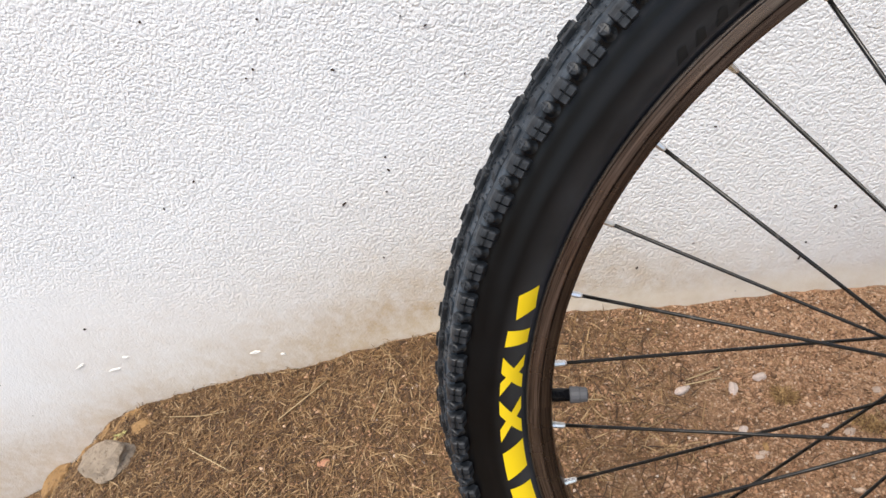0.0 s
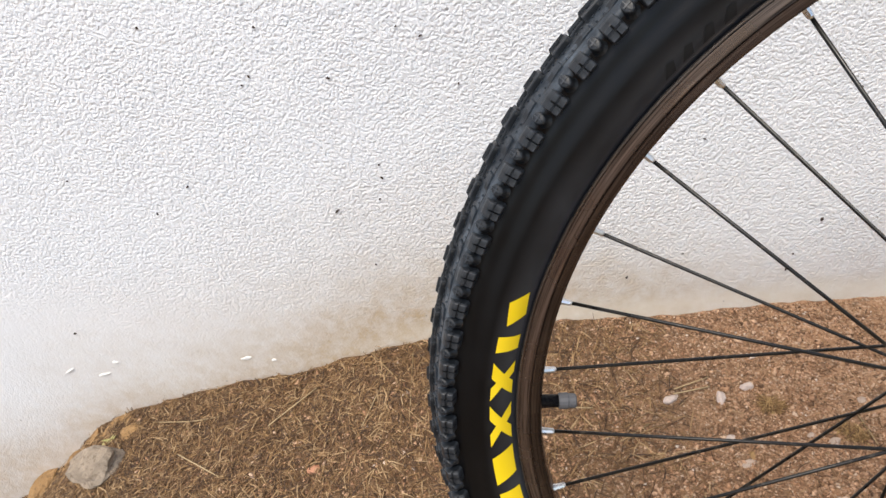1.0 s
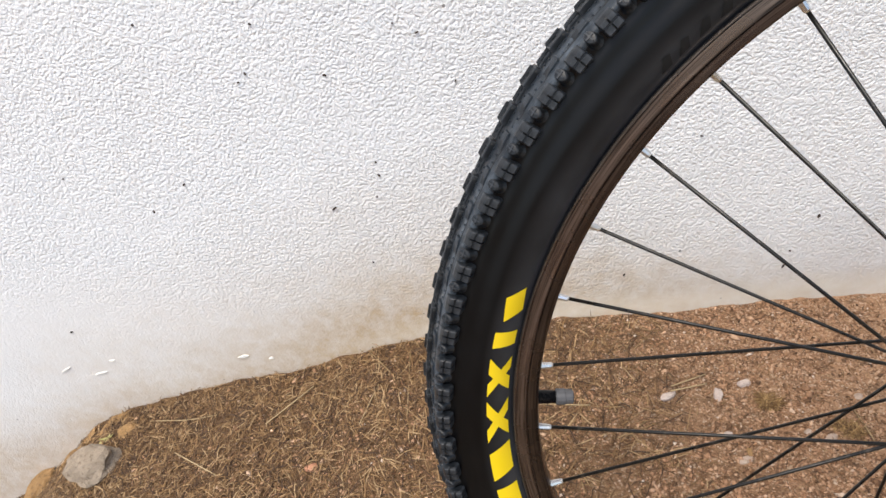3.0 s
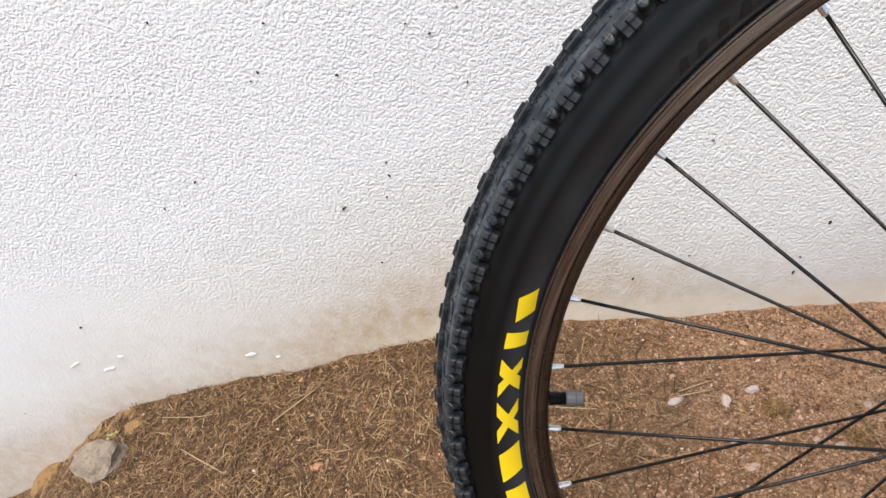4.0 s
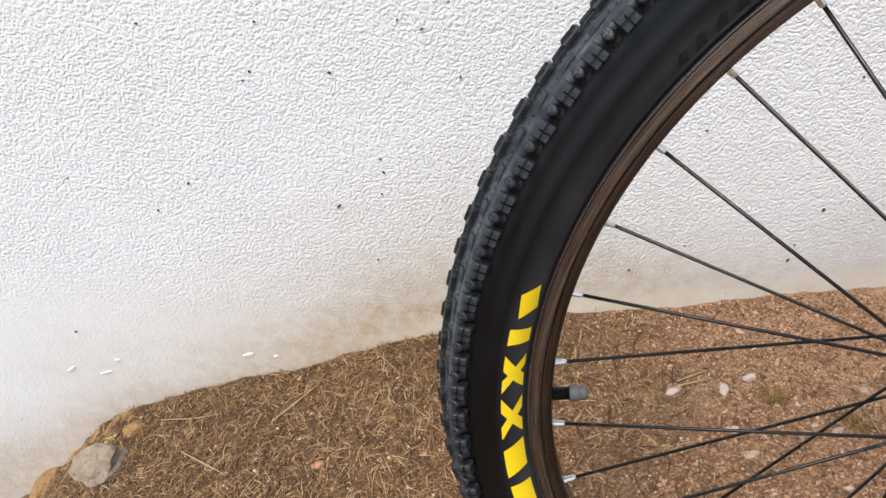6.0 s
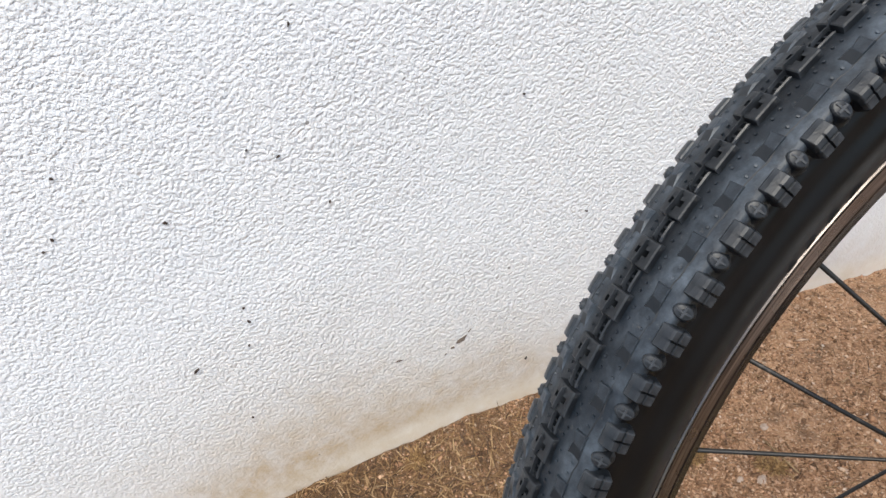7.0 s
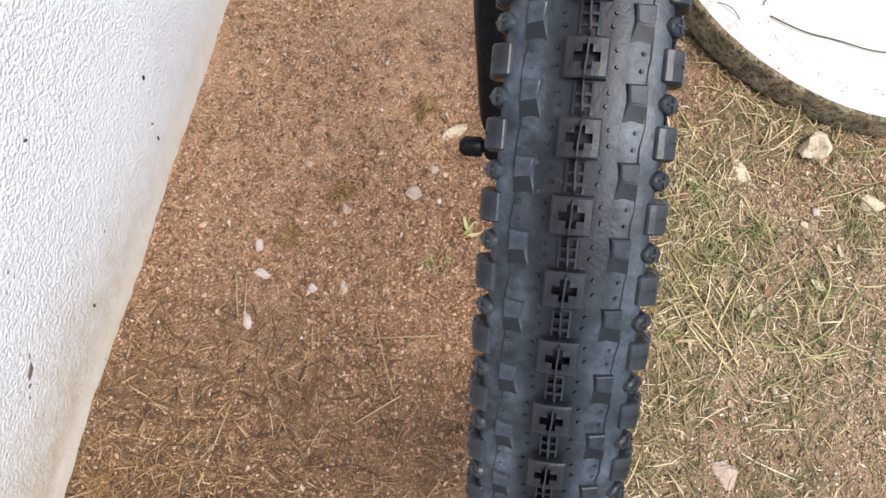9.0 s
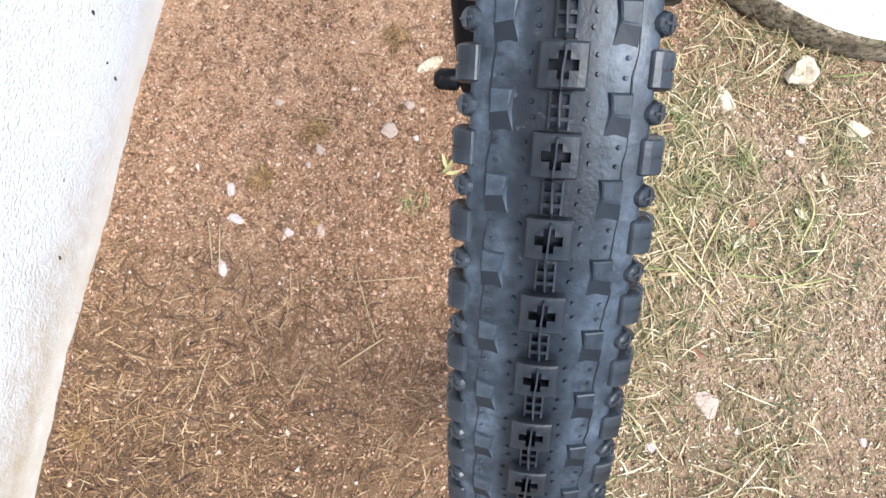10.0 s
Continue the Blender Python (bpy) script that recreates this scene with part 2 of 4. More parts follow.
def rim_metal():
    m = material("bronze_brown_rim", (0.2, 0.14, 0.11), 0.3, 0.9)
    t = Tree(m)
    # fine scratches that run round the hoop
    x, y, z = t.axis(0), t.axis(1), t.axis(2)
    r = t.math("SQRT", t.math("ADD", t.math("MULTIPLY", x, x), t.math("MULTIPLY", z, z)))
    ang = t.math("ARCTAN2", z, x)
    v = t.node("ShaderNodeCombineXYZ")
    t.link(t.math("MULTIPLY", ang, 6.0), v.inputs[0])
    t.link(t.math("MULTIPLY", r, 1100.0), v.inputs[1])
    t.link(t.math("MULTIPLY", y, 1100.0), v.inputs[2])
    streak = t.noise(1.0, 3.0, 0.6, v.outputs[0])
    dark = t.ramp(streak, [(0.3, (0.022, 0.016, 0.014)), (0.7, (0.075, 0.055, 0.047))])
    worn = t.ramp(streak, [(0.3, (0.035, 0.027, 0.024)), (0.7, (0.27, 0.21, 0.18))])
    # the brake track is rubbed to bare metal, the well below it keeps its dark coat
    c = t.mix(t.ramp(t.math("MULTIPLY", t.math("SUBTRACT", r, 0.26), 40.0), [(0.26, 0.0), (0.56, 0.35), (0.6, 1.0), (0.96, 1.0)]), dark, worn)
    # a thin highlight along the outer lip, painted into the colour
    c = t.mix(t.ramp(t.math("MULTIPLY", t.math("SUBTRACT", r, 0.28), 400.0), [(0.30, 0.0), (0.42, 0.8)]), c, (0.16, 0.145, 0.135))
    t.base(c)
    t.rough(t.ramp(t.noise(40, 4.0), [(0.3, 0.22), (0.7, 0.34)]))
    t.normal(t.bump(streak, 0.12, 0.0004))
    return m


def dark_paint(name, base, rough, metal=0.0, wear=0.3):
    m = material(name, base, rough, metal)
    t = Tree(m)
    t.base(t.mix(t.ramp(t.noise(130, 5.0, 0.7), [(0.58, 0.0), (0.72, wear)]), base, (0.24, 0.20, 0.16)))
    t.rough(t.ramp(t.noise(70, 3.0), [(0.3, max(0.05, rough - 0.12)), (0.7, rough + 0.15)]))
    return m


def slab_concrete():
    m = material("pale_concrete", (0.6, 0.58, 0.54), 0.9)
    t = Tree(m)
    c = t.ramp(t.noise(9, 5.0, 0.6), [(0.3, (0.60, 0.58, 0.53)), (0.7, (0.72, 0.71, 0.67))])
    c = t.mix(t.ramp(t.noise(48, 5.0, 0.7), [(0.56, 0.0), (0.70, 0.45)]), c, (0.36, 0.31, 0.24))
    pits = t.math("MULTIPLY", t.ramp(t.voronoi(75), [(0.0, 1.0), (0.07, 1.0), (0.13, 0.0)]), t.ramp(t.noise(25, 2.0), [(0.45, 0.0), (0.6, 1.0)]))
    c = t.mix(t.math("MULTIPLY", pits, 0.8), c, (0.10, 0.08, 0.055))
    t.base(c)
    t.normal(t.bump(t.math("SUBTRACT", t.noise(140, 5.0, 0.7), pits), 0.7, 0.003))
    return m


def cast_edge():
    """The slab's weathered edge: damp, earth-stained concrete with a little algae."""
    m = material("stained_concrete_edge", (0.35, 0.29, 0.2), 0.95)
    t = Tree(m)
    c = t.ramp(t.noise(34, 6.0, 0.75), [(0.34, (0.13, 0.095, 0.05)), (0.48, (0.29, 0.22, 0.13)), (0.66, (0.52, 0.42, 0.28))])
    c = t.mix(t.ramp(t.noise(16, 4.0), [(0.5, 0.0), (0.68, 0.5)]), c, (0.18, 0.17, 0.08))
    pits = t.ramp(t.noise(150, 4.0, 0.7), [(0.36, 1.0), (0.48, 0.0)])
    c = t.mix(t.math("MULTIPLY", pits, 0.6), c, (0.06, 0.045, 0.028))
    t.base(c)
    t.normal(t.bump(t.math("SUBTRACT", t.noise(90, 6.0, 0.75), pits), 1.0, 0.008))
    return m


STUCCO = stucco()
EARTH = earth_ground()
GRAIN = scattered("gravel_grains", [(0.0, (0.13, 0.067, 0.033)), (0.3, (0.25, 0.130, 0.066)), (0.7, (0.43, 0.242, 0.136)), (0.93, (0.57, 0.36, 0.225)), (0.99, (0.62, 0.46, 0.34)), (1.0, (0.72, 0.60, 0.50))])
SAND = scattered("pale_sand_grains", [(0.0, (0.14, 0.085, 0.045)), (0.4, (0.32, 0.215, 0.125)), (0.8, (0.50, 0.37, 0.24)), (1.0, (0.70, 0.60, 0.47))])
STRAW = scattered("dry_straw", [(0.0, (0.035, 0.016, 0.007)), (0.45, (0.13, 0.066, 0.024)), (0.8, (0.27, 0.155, 0.064)), (1.0, (0.44, 0.30, 0.16))], 0.7)
GRASS = scattered("dying_grass", [(0.0, (0.04, 0.055, 0.014)), (0.18, (0.11, 0.115, 0.034)), (0.42, (0.20, 0.145, 0.055)), (0.75, (0.41, 0.30, 0.145)), (1.0, (0.64, 0.54, 0.35))], 0.65)
QUARTZ = stone_mat("pinkish_quartz", (0.44, 0.34, 0.29), (0.63, 0.54, 0.48), (0.34, 0.23, 0.16))
LIMESTONE = stone_mat("pale_limestone", (0.46, 0.36, 0.23), (0.66, 0.57, 0.43), (0.22, 0.135, 0.07))
OCHRE = stone_mat("ochre_stone", (0.24, 0.135, 0.05), (0.37, 0.22, 0.095), (0.09, 0.05, 0.025))
GREYSTONE = stone_mat("grey_brown_stone", (0.21, 0.165, 0.12), (0.33, 0.265, 0.20), (0.12, 0.085, 0.055))
UMBER = stone_mat("umber_stone", (0.15, 0.085, 0.05), (0.24, 0.14, 0.085), (0.07, 0.04, 0.025))
TERRACOTTA = stone_mat("terracotta", (0.40, 0.18, 0.10), (0.50, 0.26, 0.16), (0.25, 0.10, 0.05))
# the bluish tread tones have the sky's reflection painted into them
TREAD = rubber("dusty_sky_sheen_tread_rubber", 0.8, (0.0015, 0.003, 0.005), (0.006, 0.010, 0.016), (0.086, 0.106, 0.130), 0.36, 0.25, 0.36, 0.25)
KNOB = rubber("worn_lit_edge_knob_rubber", 0.8, (0.0016, 0.002, 0.0026), (0.008, 0.010, 0.013), (0.045, 0.055, 0.066), 0.28, 0.25, 0.34, 0.2, None, True)
# darker rubber that paints the shade on the shoulder knobs' ramps
RAMP_SHADE = rubber("shaded_ramp_rubber", 0.4, (0.003, 0.005, 0.008), (0.009, 0.013, 0.018), None, 0.42, 0.0, 0.4, 0.05)
SIDEWALL = rubber("black_sidewall_rubber", 0.35, (0.0009, 0.0009, 0.0011), (0.0026, 0.0028, 0.0034), None, 0.28, 0.0, 0.24, 0.08, (0.046, 0.048, 0.054))
SEAM = material("mould_seam_rubber", (0.006, 0.007, 0.009), 0.6)
DULL = stone_mat("dull_buried_stone", (0.36, 0.26, 0.19), (0.50, 0.40, 0.33), (0.20, 0.12, 0.07))
YELLOW = dark_paint("yellow_print", (0.88, 0.62, 0.012), 0.45, 0.0, 0.0)
GHOST = material("worn_dark_print", (0.004, 0.004, 0.004), 0.8)
RIM = rim_metal()
SPOKE = dark_paint("black_spoke_steel", (0.008, 0.007, 0.006), 0.34, 0.2, 0.25)
NIPPLE = dark_paint("bright_nipple_metal", (0.72, 0.71, 0.70), 0.28, 0.9, 0.2)
CAP = dark_paint("grey_plastic_cap", (0.07, 0.07, 0.075), 0.55, 0.0, 0.3)
BLACK = dark_paint("black_fork_paint", (0.005, 0.005, 0.006), 0.26, 0.0, 0.05)
BLACK.node_tree.nodes["Principled BSDF"].inputs["Specular IOR Level"].default_value = 0.1
WIRE = dark_paint("black_coated_wire", (0.016, 0.016, 0.017), 0.42, 0.0, 0.25)
STEEL = dark_paint("bright_steel", (0.62, 0.60, 0.57), 0.25, 1.0, 0.3)
CONCRETE = slab_concrete()
EDGE = cast_edge()
SPECK = material("dried_specks", (0.045, 0.03, 0.022), 0.8)
MUD = stone_mat("dried_mud", (0.13, 0.10, 0.08), (0.24, 0.19, 0.15), (0.07, 0.05, 0.04))
CHIP = material("loose_paint_flake", (0.80, 0.78, 0.74), 0.8)
LEAF = scattered("dry_leaf_skin", [(0.0, (0.12, 0.05, 0.026)), (1.0, (0.22, 0.10, 0.05))], 0.75, False)
BLEACHED = scattered("bleached_straw", [(0.0, (0.38, 0.30, 0.19)), (1.0, (0.52, 0.45, 0.32))], 0.7, False)
TUFT = scattered("dry_tuft_blades", [(0.0, (0.09, 0.045, 0.016)), (0.5, (0.22, 0.12, 0.043)), (1.0, (0.42, 0.27, 0.11))], 0.75)
STRAW_PALE = scattered("pale_straw", [(0.0, (0.28, 0.18, 0.085)), (1.0, (0.48, 0.36, 0.20))], 0.7, False)
GRASS_STALK = scattered("grass_stalk_skin", [(0.0, (0.20, 0.22, 0.06)), (0.5, (0.40, 0.36, 0.14)), (1.0, (0.56, 0.46, 0.22))], 0.6, False)
TWIG = scattered("dark_twig_bark", [(0.0, (0.10, 0.07, 0.04)), (1.0, (0.17, 0.13, 0.08))], 0.9, False)
GREEN = scattered("living_grass", [(0.0, (0.085, 0.105, 0.028)), (0.45, (0.17, 0.175, 0.055)), (0.75, (0.31, 0.27, 0.10)), (1.0, (0.46, 0.37, 0.17))], 0.6)


# building helpers
def part(name, bm, mat, parent=None, label="", smooth=False):
    """One mesh object, under a thing or a part where a parent is given."""
    me = bpy.data.meshes.new(name)
    bm.to_mesh(me)
    bm.free()
    if mat:
        me.materials.append(mat)
    if smooth:
        me.polygons.foreach_set("use_smooth", [True] * len(me.polygons))
    ob = new(name, me)
    if parent:
        ob.parent = parent
    if label:
        tagged(ob, label)
    return ob


def raw_mesh(name, verts, faces, mat):
    me = bpy.data.meshes.new(name)
    me.from_pydata(verts, [], faces)
    me.materials.append(mat)
    me.update()
    return new(name, me)


def triangles(name, verts, tris, mat):
    """A mesh from arrays of points and triangles, for things too many to count."""
    me = bpy.data.meshes.new(name)
    me.vertices.add(len(verts))
    me.vertices.foreach_set("co", np.asarray(verts, np.float32).ravel())
    me.loops.add(tris.size)
    me.loops.foreach_set("vertex_index", tris.ravel().astype(np.int32))
    me.polygons.add(len(tris))
    me.polygons.foreach_set("loop_start", np.arange(0, tris.size, 3, dtype=np.int32))
    me.materials.append(mat)
    me.update(calc_edges=True)
    return new(name, me)


def tube(points, radius, sides=10, ends=True):
    """A round bar along points; radius may be a list."""
    pts = [Vector(p) for p in points]
    rad = radius if isinstance(radius, (list, tuple)) else [radius] * len(pts)
    bm, rings, side = bmesh.new(), [], None
    for i, p in enumerate(pts):
        d = (pts[min(i + 1, len(pts) - 1)] - pts[max(i - 1, 0)]).normalized()
        if side is None:
            side = d.orthogonal().normalized()
        side = (side - d * side.dot(d)).normalized()
        other = d.cross(side)
        rings.append([bm.verts.new(p + rad[i] * (side * math.cos(a) + other * math.sin(a))) for a in [2 * math.pi * k / sides for k in range(sides)]])
    for a, b in zip(rings, rings[1:]):
        for k in range(sides):
            bm.faces.new((a[k], a[(k + 1) % sides], b[(k + 1) % sides], b[k]))
    if ends:
        bm.faces.new(rings[0][::-1])
        bm.faces.new(rings[-1])
    return bm


def rounded(points, bend=0.012, steps=5):
    """A polyline with its corners rounded."""
    pts = [Vector(p) for p in points]
    out = [pts[0]]
    for a, b, c in zip(pts, pts[1:], pts[2:]):
        r = min(bend, (a - b).length * 0.45, (c - b).length * 0.45)
        p, q = b + (a - b).normalized() * r, b + (c - b).normalized() * r
        out += [p.lerp(b, s).lerp(b.lerp(q, s), s) for s in [k / steps for k in range(steps + 1)]]
    return out + [pts[-1]]


def revolve(profile, n=216, closed=True):
    """A ring about the wheel's axle from (radius, y) points."""
    bm, rows, k = bmesh.new(), [], len(profile)
    for i in range(n):
        c, s = math.cos(2 * math.pi * i / n), math.sin(2 * math.pi * i / n)
        rows.append([bm.verts.new((r * c, y, r * s)) for r, y in profile])
    for i in range(n):
        for j in range(k if closed else k - 1):
            bm.faces.new((rows[i][j], rows[i][(j + 1) % k], rows[(i + 1) % n][(j + 1) % k], rows[(i + 1) % n][j]))
    bmesh.ops.recalc_face_normals(bm, faces=bm.faces)
    return bm


def rock(size, seed, detail=2, rough=0.35, facets=0.0):
    """A broken, uneven stone of that size (x, y, z), standing on z = 0."""
    bm = bmesh.new()
    bmesh.ops.create_icosphere(bm, subdivisions=detail + 1, radius=1)
    off = Vector((seed * 7.3, seed * 3.1, seed * 1.7))
    rnd = random.Random(seed)
    planes = [(Vector((rnd.gauss(0, 1), rnd.gauss(0, 1), rnd.gauss(0, 1))).normalized(), rnd.uniform(0.55, 0.85)) for _ in range(9)]
    for v in bm.verts:
        p = v.co.copy()
        for n, d in planes:
            over = p.dot(n) - d
            if over > 0:
                p -= n * over * (0.6 + 0.4 * facets)
        p *= 1 + rough * noise.noise(v.co * 1.5 + off) + rough * 0.4 * noise.noise(v.co * 4 + off)
        v.co = Vector((p.x * size[0] / 2, p.y * size[1] / 2, p.z * size[2] / 2))
    low = min(v.co.z for v in bm.verts)
    for v in bm.verts:
        v.co.z = max(0.0, v.co.z - low - 0.12 * size[2]) - 0.002
    return bm


_FX = np.arange(-6.0, 6.0, 0.01)
_FZ = np.interp(_FX, [a for a, _ in FOOT], [b for _, b in FOOT])
_FZ = np.convolve(np.pad(_FZ, 8, mode="edge"), np.hanning(19)[1:-1] / np.hanning(19)[1:-1].sum(), mode="valid")


def foot(x):
    """The ground's height along the wall."""
    return float(np.interp(x, _FX[:len(_FZ)], _FZ))


def height(x, y):
    """The lie of the ground: level by the wheel, falling away along the wall to both ends."""
    p = foot(x)
    near = math.exp(-((WALL_Y - y) / 0.16) ** 2) if y < WALL_Y else 1.0
    broad = math.exp(-((WALL_Y - y) / 0.75) ** 2) if y < WALL_Y else 1.0
    w = broad if x < -0.8 or x > 0.45 else near + (broad - near) * max(0.0, (abs(x + 0.175) - 0.4) / 0.225 if abs(x + 0.175) > 0.4 else 0.0)
    q = Vector((x, y, 0.0))
    hollow = 0.021 * math.exp(-((y - 0.27) / 0.10) ** 2) * math.exp(-((x + 0.02) / 0.30) ** 4)
    heap = 0.015 * math.exp(-((math.hypot(x - 0.598, y + 0.47) - 0.36) / 0.05) ** 2)
    return p * min(1.0, w) - hollow + heap + 0.007 * noise.noise(q * 7.0) + 0.0045 * noise.noise(q * 24.0) + 0.0036 * noise.noise(q * 65.0) - 0.002


def axis_lines(lo, hi, step, far):
    """Evenly spaced lines from lo to hi, then ever wider ones out to far."""
    mid = list(np.arange(lo, hi + step / 2, step))
    grow, d = [], step
    while not grow or grow[-1] < far:
        d *= 1.35
        grow.append((grow[-1] if grow else 0.0) + d)
    return [lo - g for g in reversed(grow)] + mid + [hi + g for g in grow]


def build_ground():
    xs, ys = axis_lines(-1.5, 1.15, 0.0062, 80), axis_lines(-0.75, 0.46, 0.0062, 80)
    verts = [(x, y, height(x, y) if -6 < x < 6 and -6 < y < 2 else -0.2) for y in ys for x in xs]
    n = len(xs)
    faces = [(j * n + i, j * n + i + 1, (j + 1) * n + i + 1, (j + 1) * n + i) for j in range(len(ys) - 1) for i in range(n - 1)]
    ob = raw_mesh("ground", verts, faces, EARTH)
    ob.data.polygons.foreach_set("use_smooth", [True] * len(faces))
    return tagged(ob, "reddish-brown granular bare earth with fine gravel", "ground", kind="structure")


def build_wall():
    bm = bmesh.new()
    bmesh.ops.create_cube(bm, size=1, matrix=Matrix.Translation((0, WALL_Y + 0.11, 0.9)) @ Matrix.Diagonal((9.0, 0.22, 3.2, 1)))
    return tagged(part("wall_north", bm, STUCCO), "white textured stucco wall, earth-stained along its foot", "wall", kind="structure")


build_ground()
build_wall()


# the bicycle: its front wheel, fork and rack, in the wheel's own frame (axle along y)
WHEEL = Matrix(((0.9879, -0.0111, 0.1546, 0), (-0.0222, 0.9770, 0.2119, 0), (-0.1534, -0.2127, 0.9650, 0.3254), (0, 0, 0, 1)))
WHEEL = Matrix.Translation(WHEEL.translation) @ WHEEL.to_quaternion().to_matrix().to_4x4()
CROWN, HALF_R, HALF_Y = 0.304, 0.0247, 0.0220   # the tyre's section
PITCHES = 104
FIRST = radians(117.34)                          # angle of one tread block
STEP = 2 * math.pi / PITCHES


def on_tyre(phi, u, v, w):
    """A point on the tyre: section angle, metres across, metres round, metres out."""
    f = phi + u / 0.024
    r = CROWN + HALF_R * math.cos(f) + w * math.cos(f)
    y = HALF_Y * math.sin(f) + w * math.sin(f)
    return (r * math.cos(v / 0.331), y, r * math.sin(v / 0.331))


def relief(phi, us, vs, heights, taper=0.0004):
    """A moulded block with steps: heights[i][j] over the cell us[i]..us[i+1], vs[j]..vs[j+1], in millimetres."""
    bm = bmesh.new()
    nu, nv = len(us) - 1, len(vs) - 1
    cu, cv = (us[0] + us[-1]) / 2, (vs[0] + vs[-1]) / 2

    def corner(i, j, h):
        if (i in (0, nu) or j in (0, nv)) and h > 1.5:
            h -= 0.4   # worn, rounded rim of the block
        k = 1 - taper * 1000 * h / max(1.0, abs(us[-1] - us[0]) + abs(vs[-1] - vs[0]))
        return bm.verts.new(on_tyre(phi, (cu + (us[i] - cu) * k) / 1000, (cv + (vs[j] - cv) * k) / 1000, h / 1000))

    def level(i, j):
        return heights[i][j] if 0 <= i < nu and 0 <= j < nv else -0.8

    for i in range(nu):
        for j in range(nv):
            h = heights[i][j]
            bm.faces.new([corner(i, j, h), corner(i + 1, j, h), corner(i + 1, j + 1, h), corner(i, j + 1, h)])
            for di, dj, (a, b) in ((-1, 0, ((i, j), (i, j + 1))), (1, 0, ((i + 1, j), (i + 1, j + 1))), (0, -1, ((i, j), (i + 1, j))), (0, 1, ((i, j + 1), (i + 1, j + 1)))):
                g = level(i + di, j + dj)
                if g < h:
                    bm.faces.new([corner(*a, h), corner(*b, h), corner(*b, g), corner(*a, g)])
    bmesh.ops.remove_doubles(bm, verts=bm.verts, dist=0.00004)
    bmesh.ops.recalc_face_normals(bm, faces=bm.faces)
    return bm


def shoulder(phi, s, half):
    """A transition knob: a dusty wedge that falls away to a ramp with shade painted on."""
    bm = bmesh.new()
    # (u outwards, v round, height) in millimetres: the raised top, the end of the ramp, the foot
    top = [(-2.0, -4.2, 4.0), (2.3, -4.4, 5.5), (2.5, 0.9, 5.3), (-1.2, 0.2, 3.8)]
    ramp = [(-2.2, 5.2, 2.5), (2.8, 5.6, 4.4)]
    low = [(-2.6, -4.9, 1.2), (3.0, -5.0, 3.2), (3.2, 6.0, 3.2), (-2.9, 6.0, 1.2), (-2.4, 0.4, 1.4)]
    put = lambda u, v, h: bm.verts.new(on_tyre(phi, s * u / 1000, (half + v) / 1000, h / 1000))
    t, r, b = [put(*p) for p in top], [put(*p) for p in ramp], [put(*p) for p in low]
    bm.faces.new(t)
    dark = [bm.faces.new((t[3], t[2], r[1], r[0]))]
    for loop in ((t[0], t[1], b[1], b[0]), (t[1], t[2], r[1], b[2], b[1]), (r[1], r[0], b[3], b[2]), (r[0], t[3], b[4], b[3]), (t[3], t[0], b[0], b[4])):
        bm.faces.new(loop)
    for f in dark:
        f.material_index = 1
    bmesh.ops.recalc_face_normals(bm, faces=bm.faces)
    bmesh.ops.bevel(bm, geom=[e for e in bm.edges if all(v in t for v in e.verts)], offset=0.0003, segments=1, affect="EDGES")
    return bm


def side_block(s):
    """A tall shoulder knob: a square top, two lobes down its flank with a slot between them."""
    bm = bmesh.new()
    # the section, millimetres out from the wheel's plane and from the casing's centre line
    full = [(17.4, 20.8), (19.6, 22.5), (20.1, 22.7), (21.8, 22.2), (23.8, 21.1), (24.6, 20.4), (25.0, 18.6), (24.5, 18.3), (24.6, 17.8), (25.3, 17.5), (25.6, 14.6), (25.0, 13.9), (20.5, 12.0)]
    slot = [(17.4, 20.8), (19.6, 22.5), (20.1, 22.7), (21.8, 22.2), (23.8, 21.1), (24.3, 20.3), (23.4, 18.4), (23.2, 18.0), (23.2, 17.6), (23.5, 17.2), (23.6, 14.4), (23.1, 13.6), (20.5, 12.0)]
    rows = []
    for v, k, sec in ((-4.9, 0.62, full), (-4.3, 0.93, full), (-3.9, 1.0, full), (-0.45, 1.0, full), (-0.3, 1.0, slot), (0.3, 1.0, slot), (0.45, 1.0, full), (3.9, 1.0, full), (4.3, 0.93, full), (4.9, 0.62, full)):
        row = []
        for y, r in sec:
            y, r = 18.5 + (y - 18.5) * (0.4 + 0.6 * k), 15.0 + (r - 15.0) * k
            q = 0.304 + r / 1000
            row.append(bm.verts.new((q * math.cos(v / 331), s * y / 1000, q * math.sin(v / 331))))
        rows.append(row)
    for a, b in zip(rows, rows[1:]):
        for i in range(len(full) - 1):
            bm.faces.new((a[i], a[i + 1], b[i + 1], b[i]))
    bm.faces.new(rows[0])
    bm.faces.new(rows[-1])
    bmesh.ops.recalc_face_normals(bm, faces=bm.faces)
    return bm


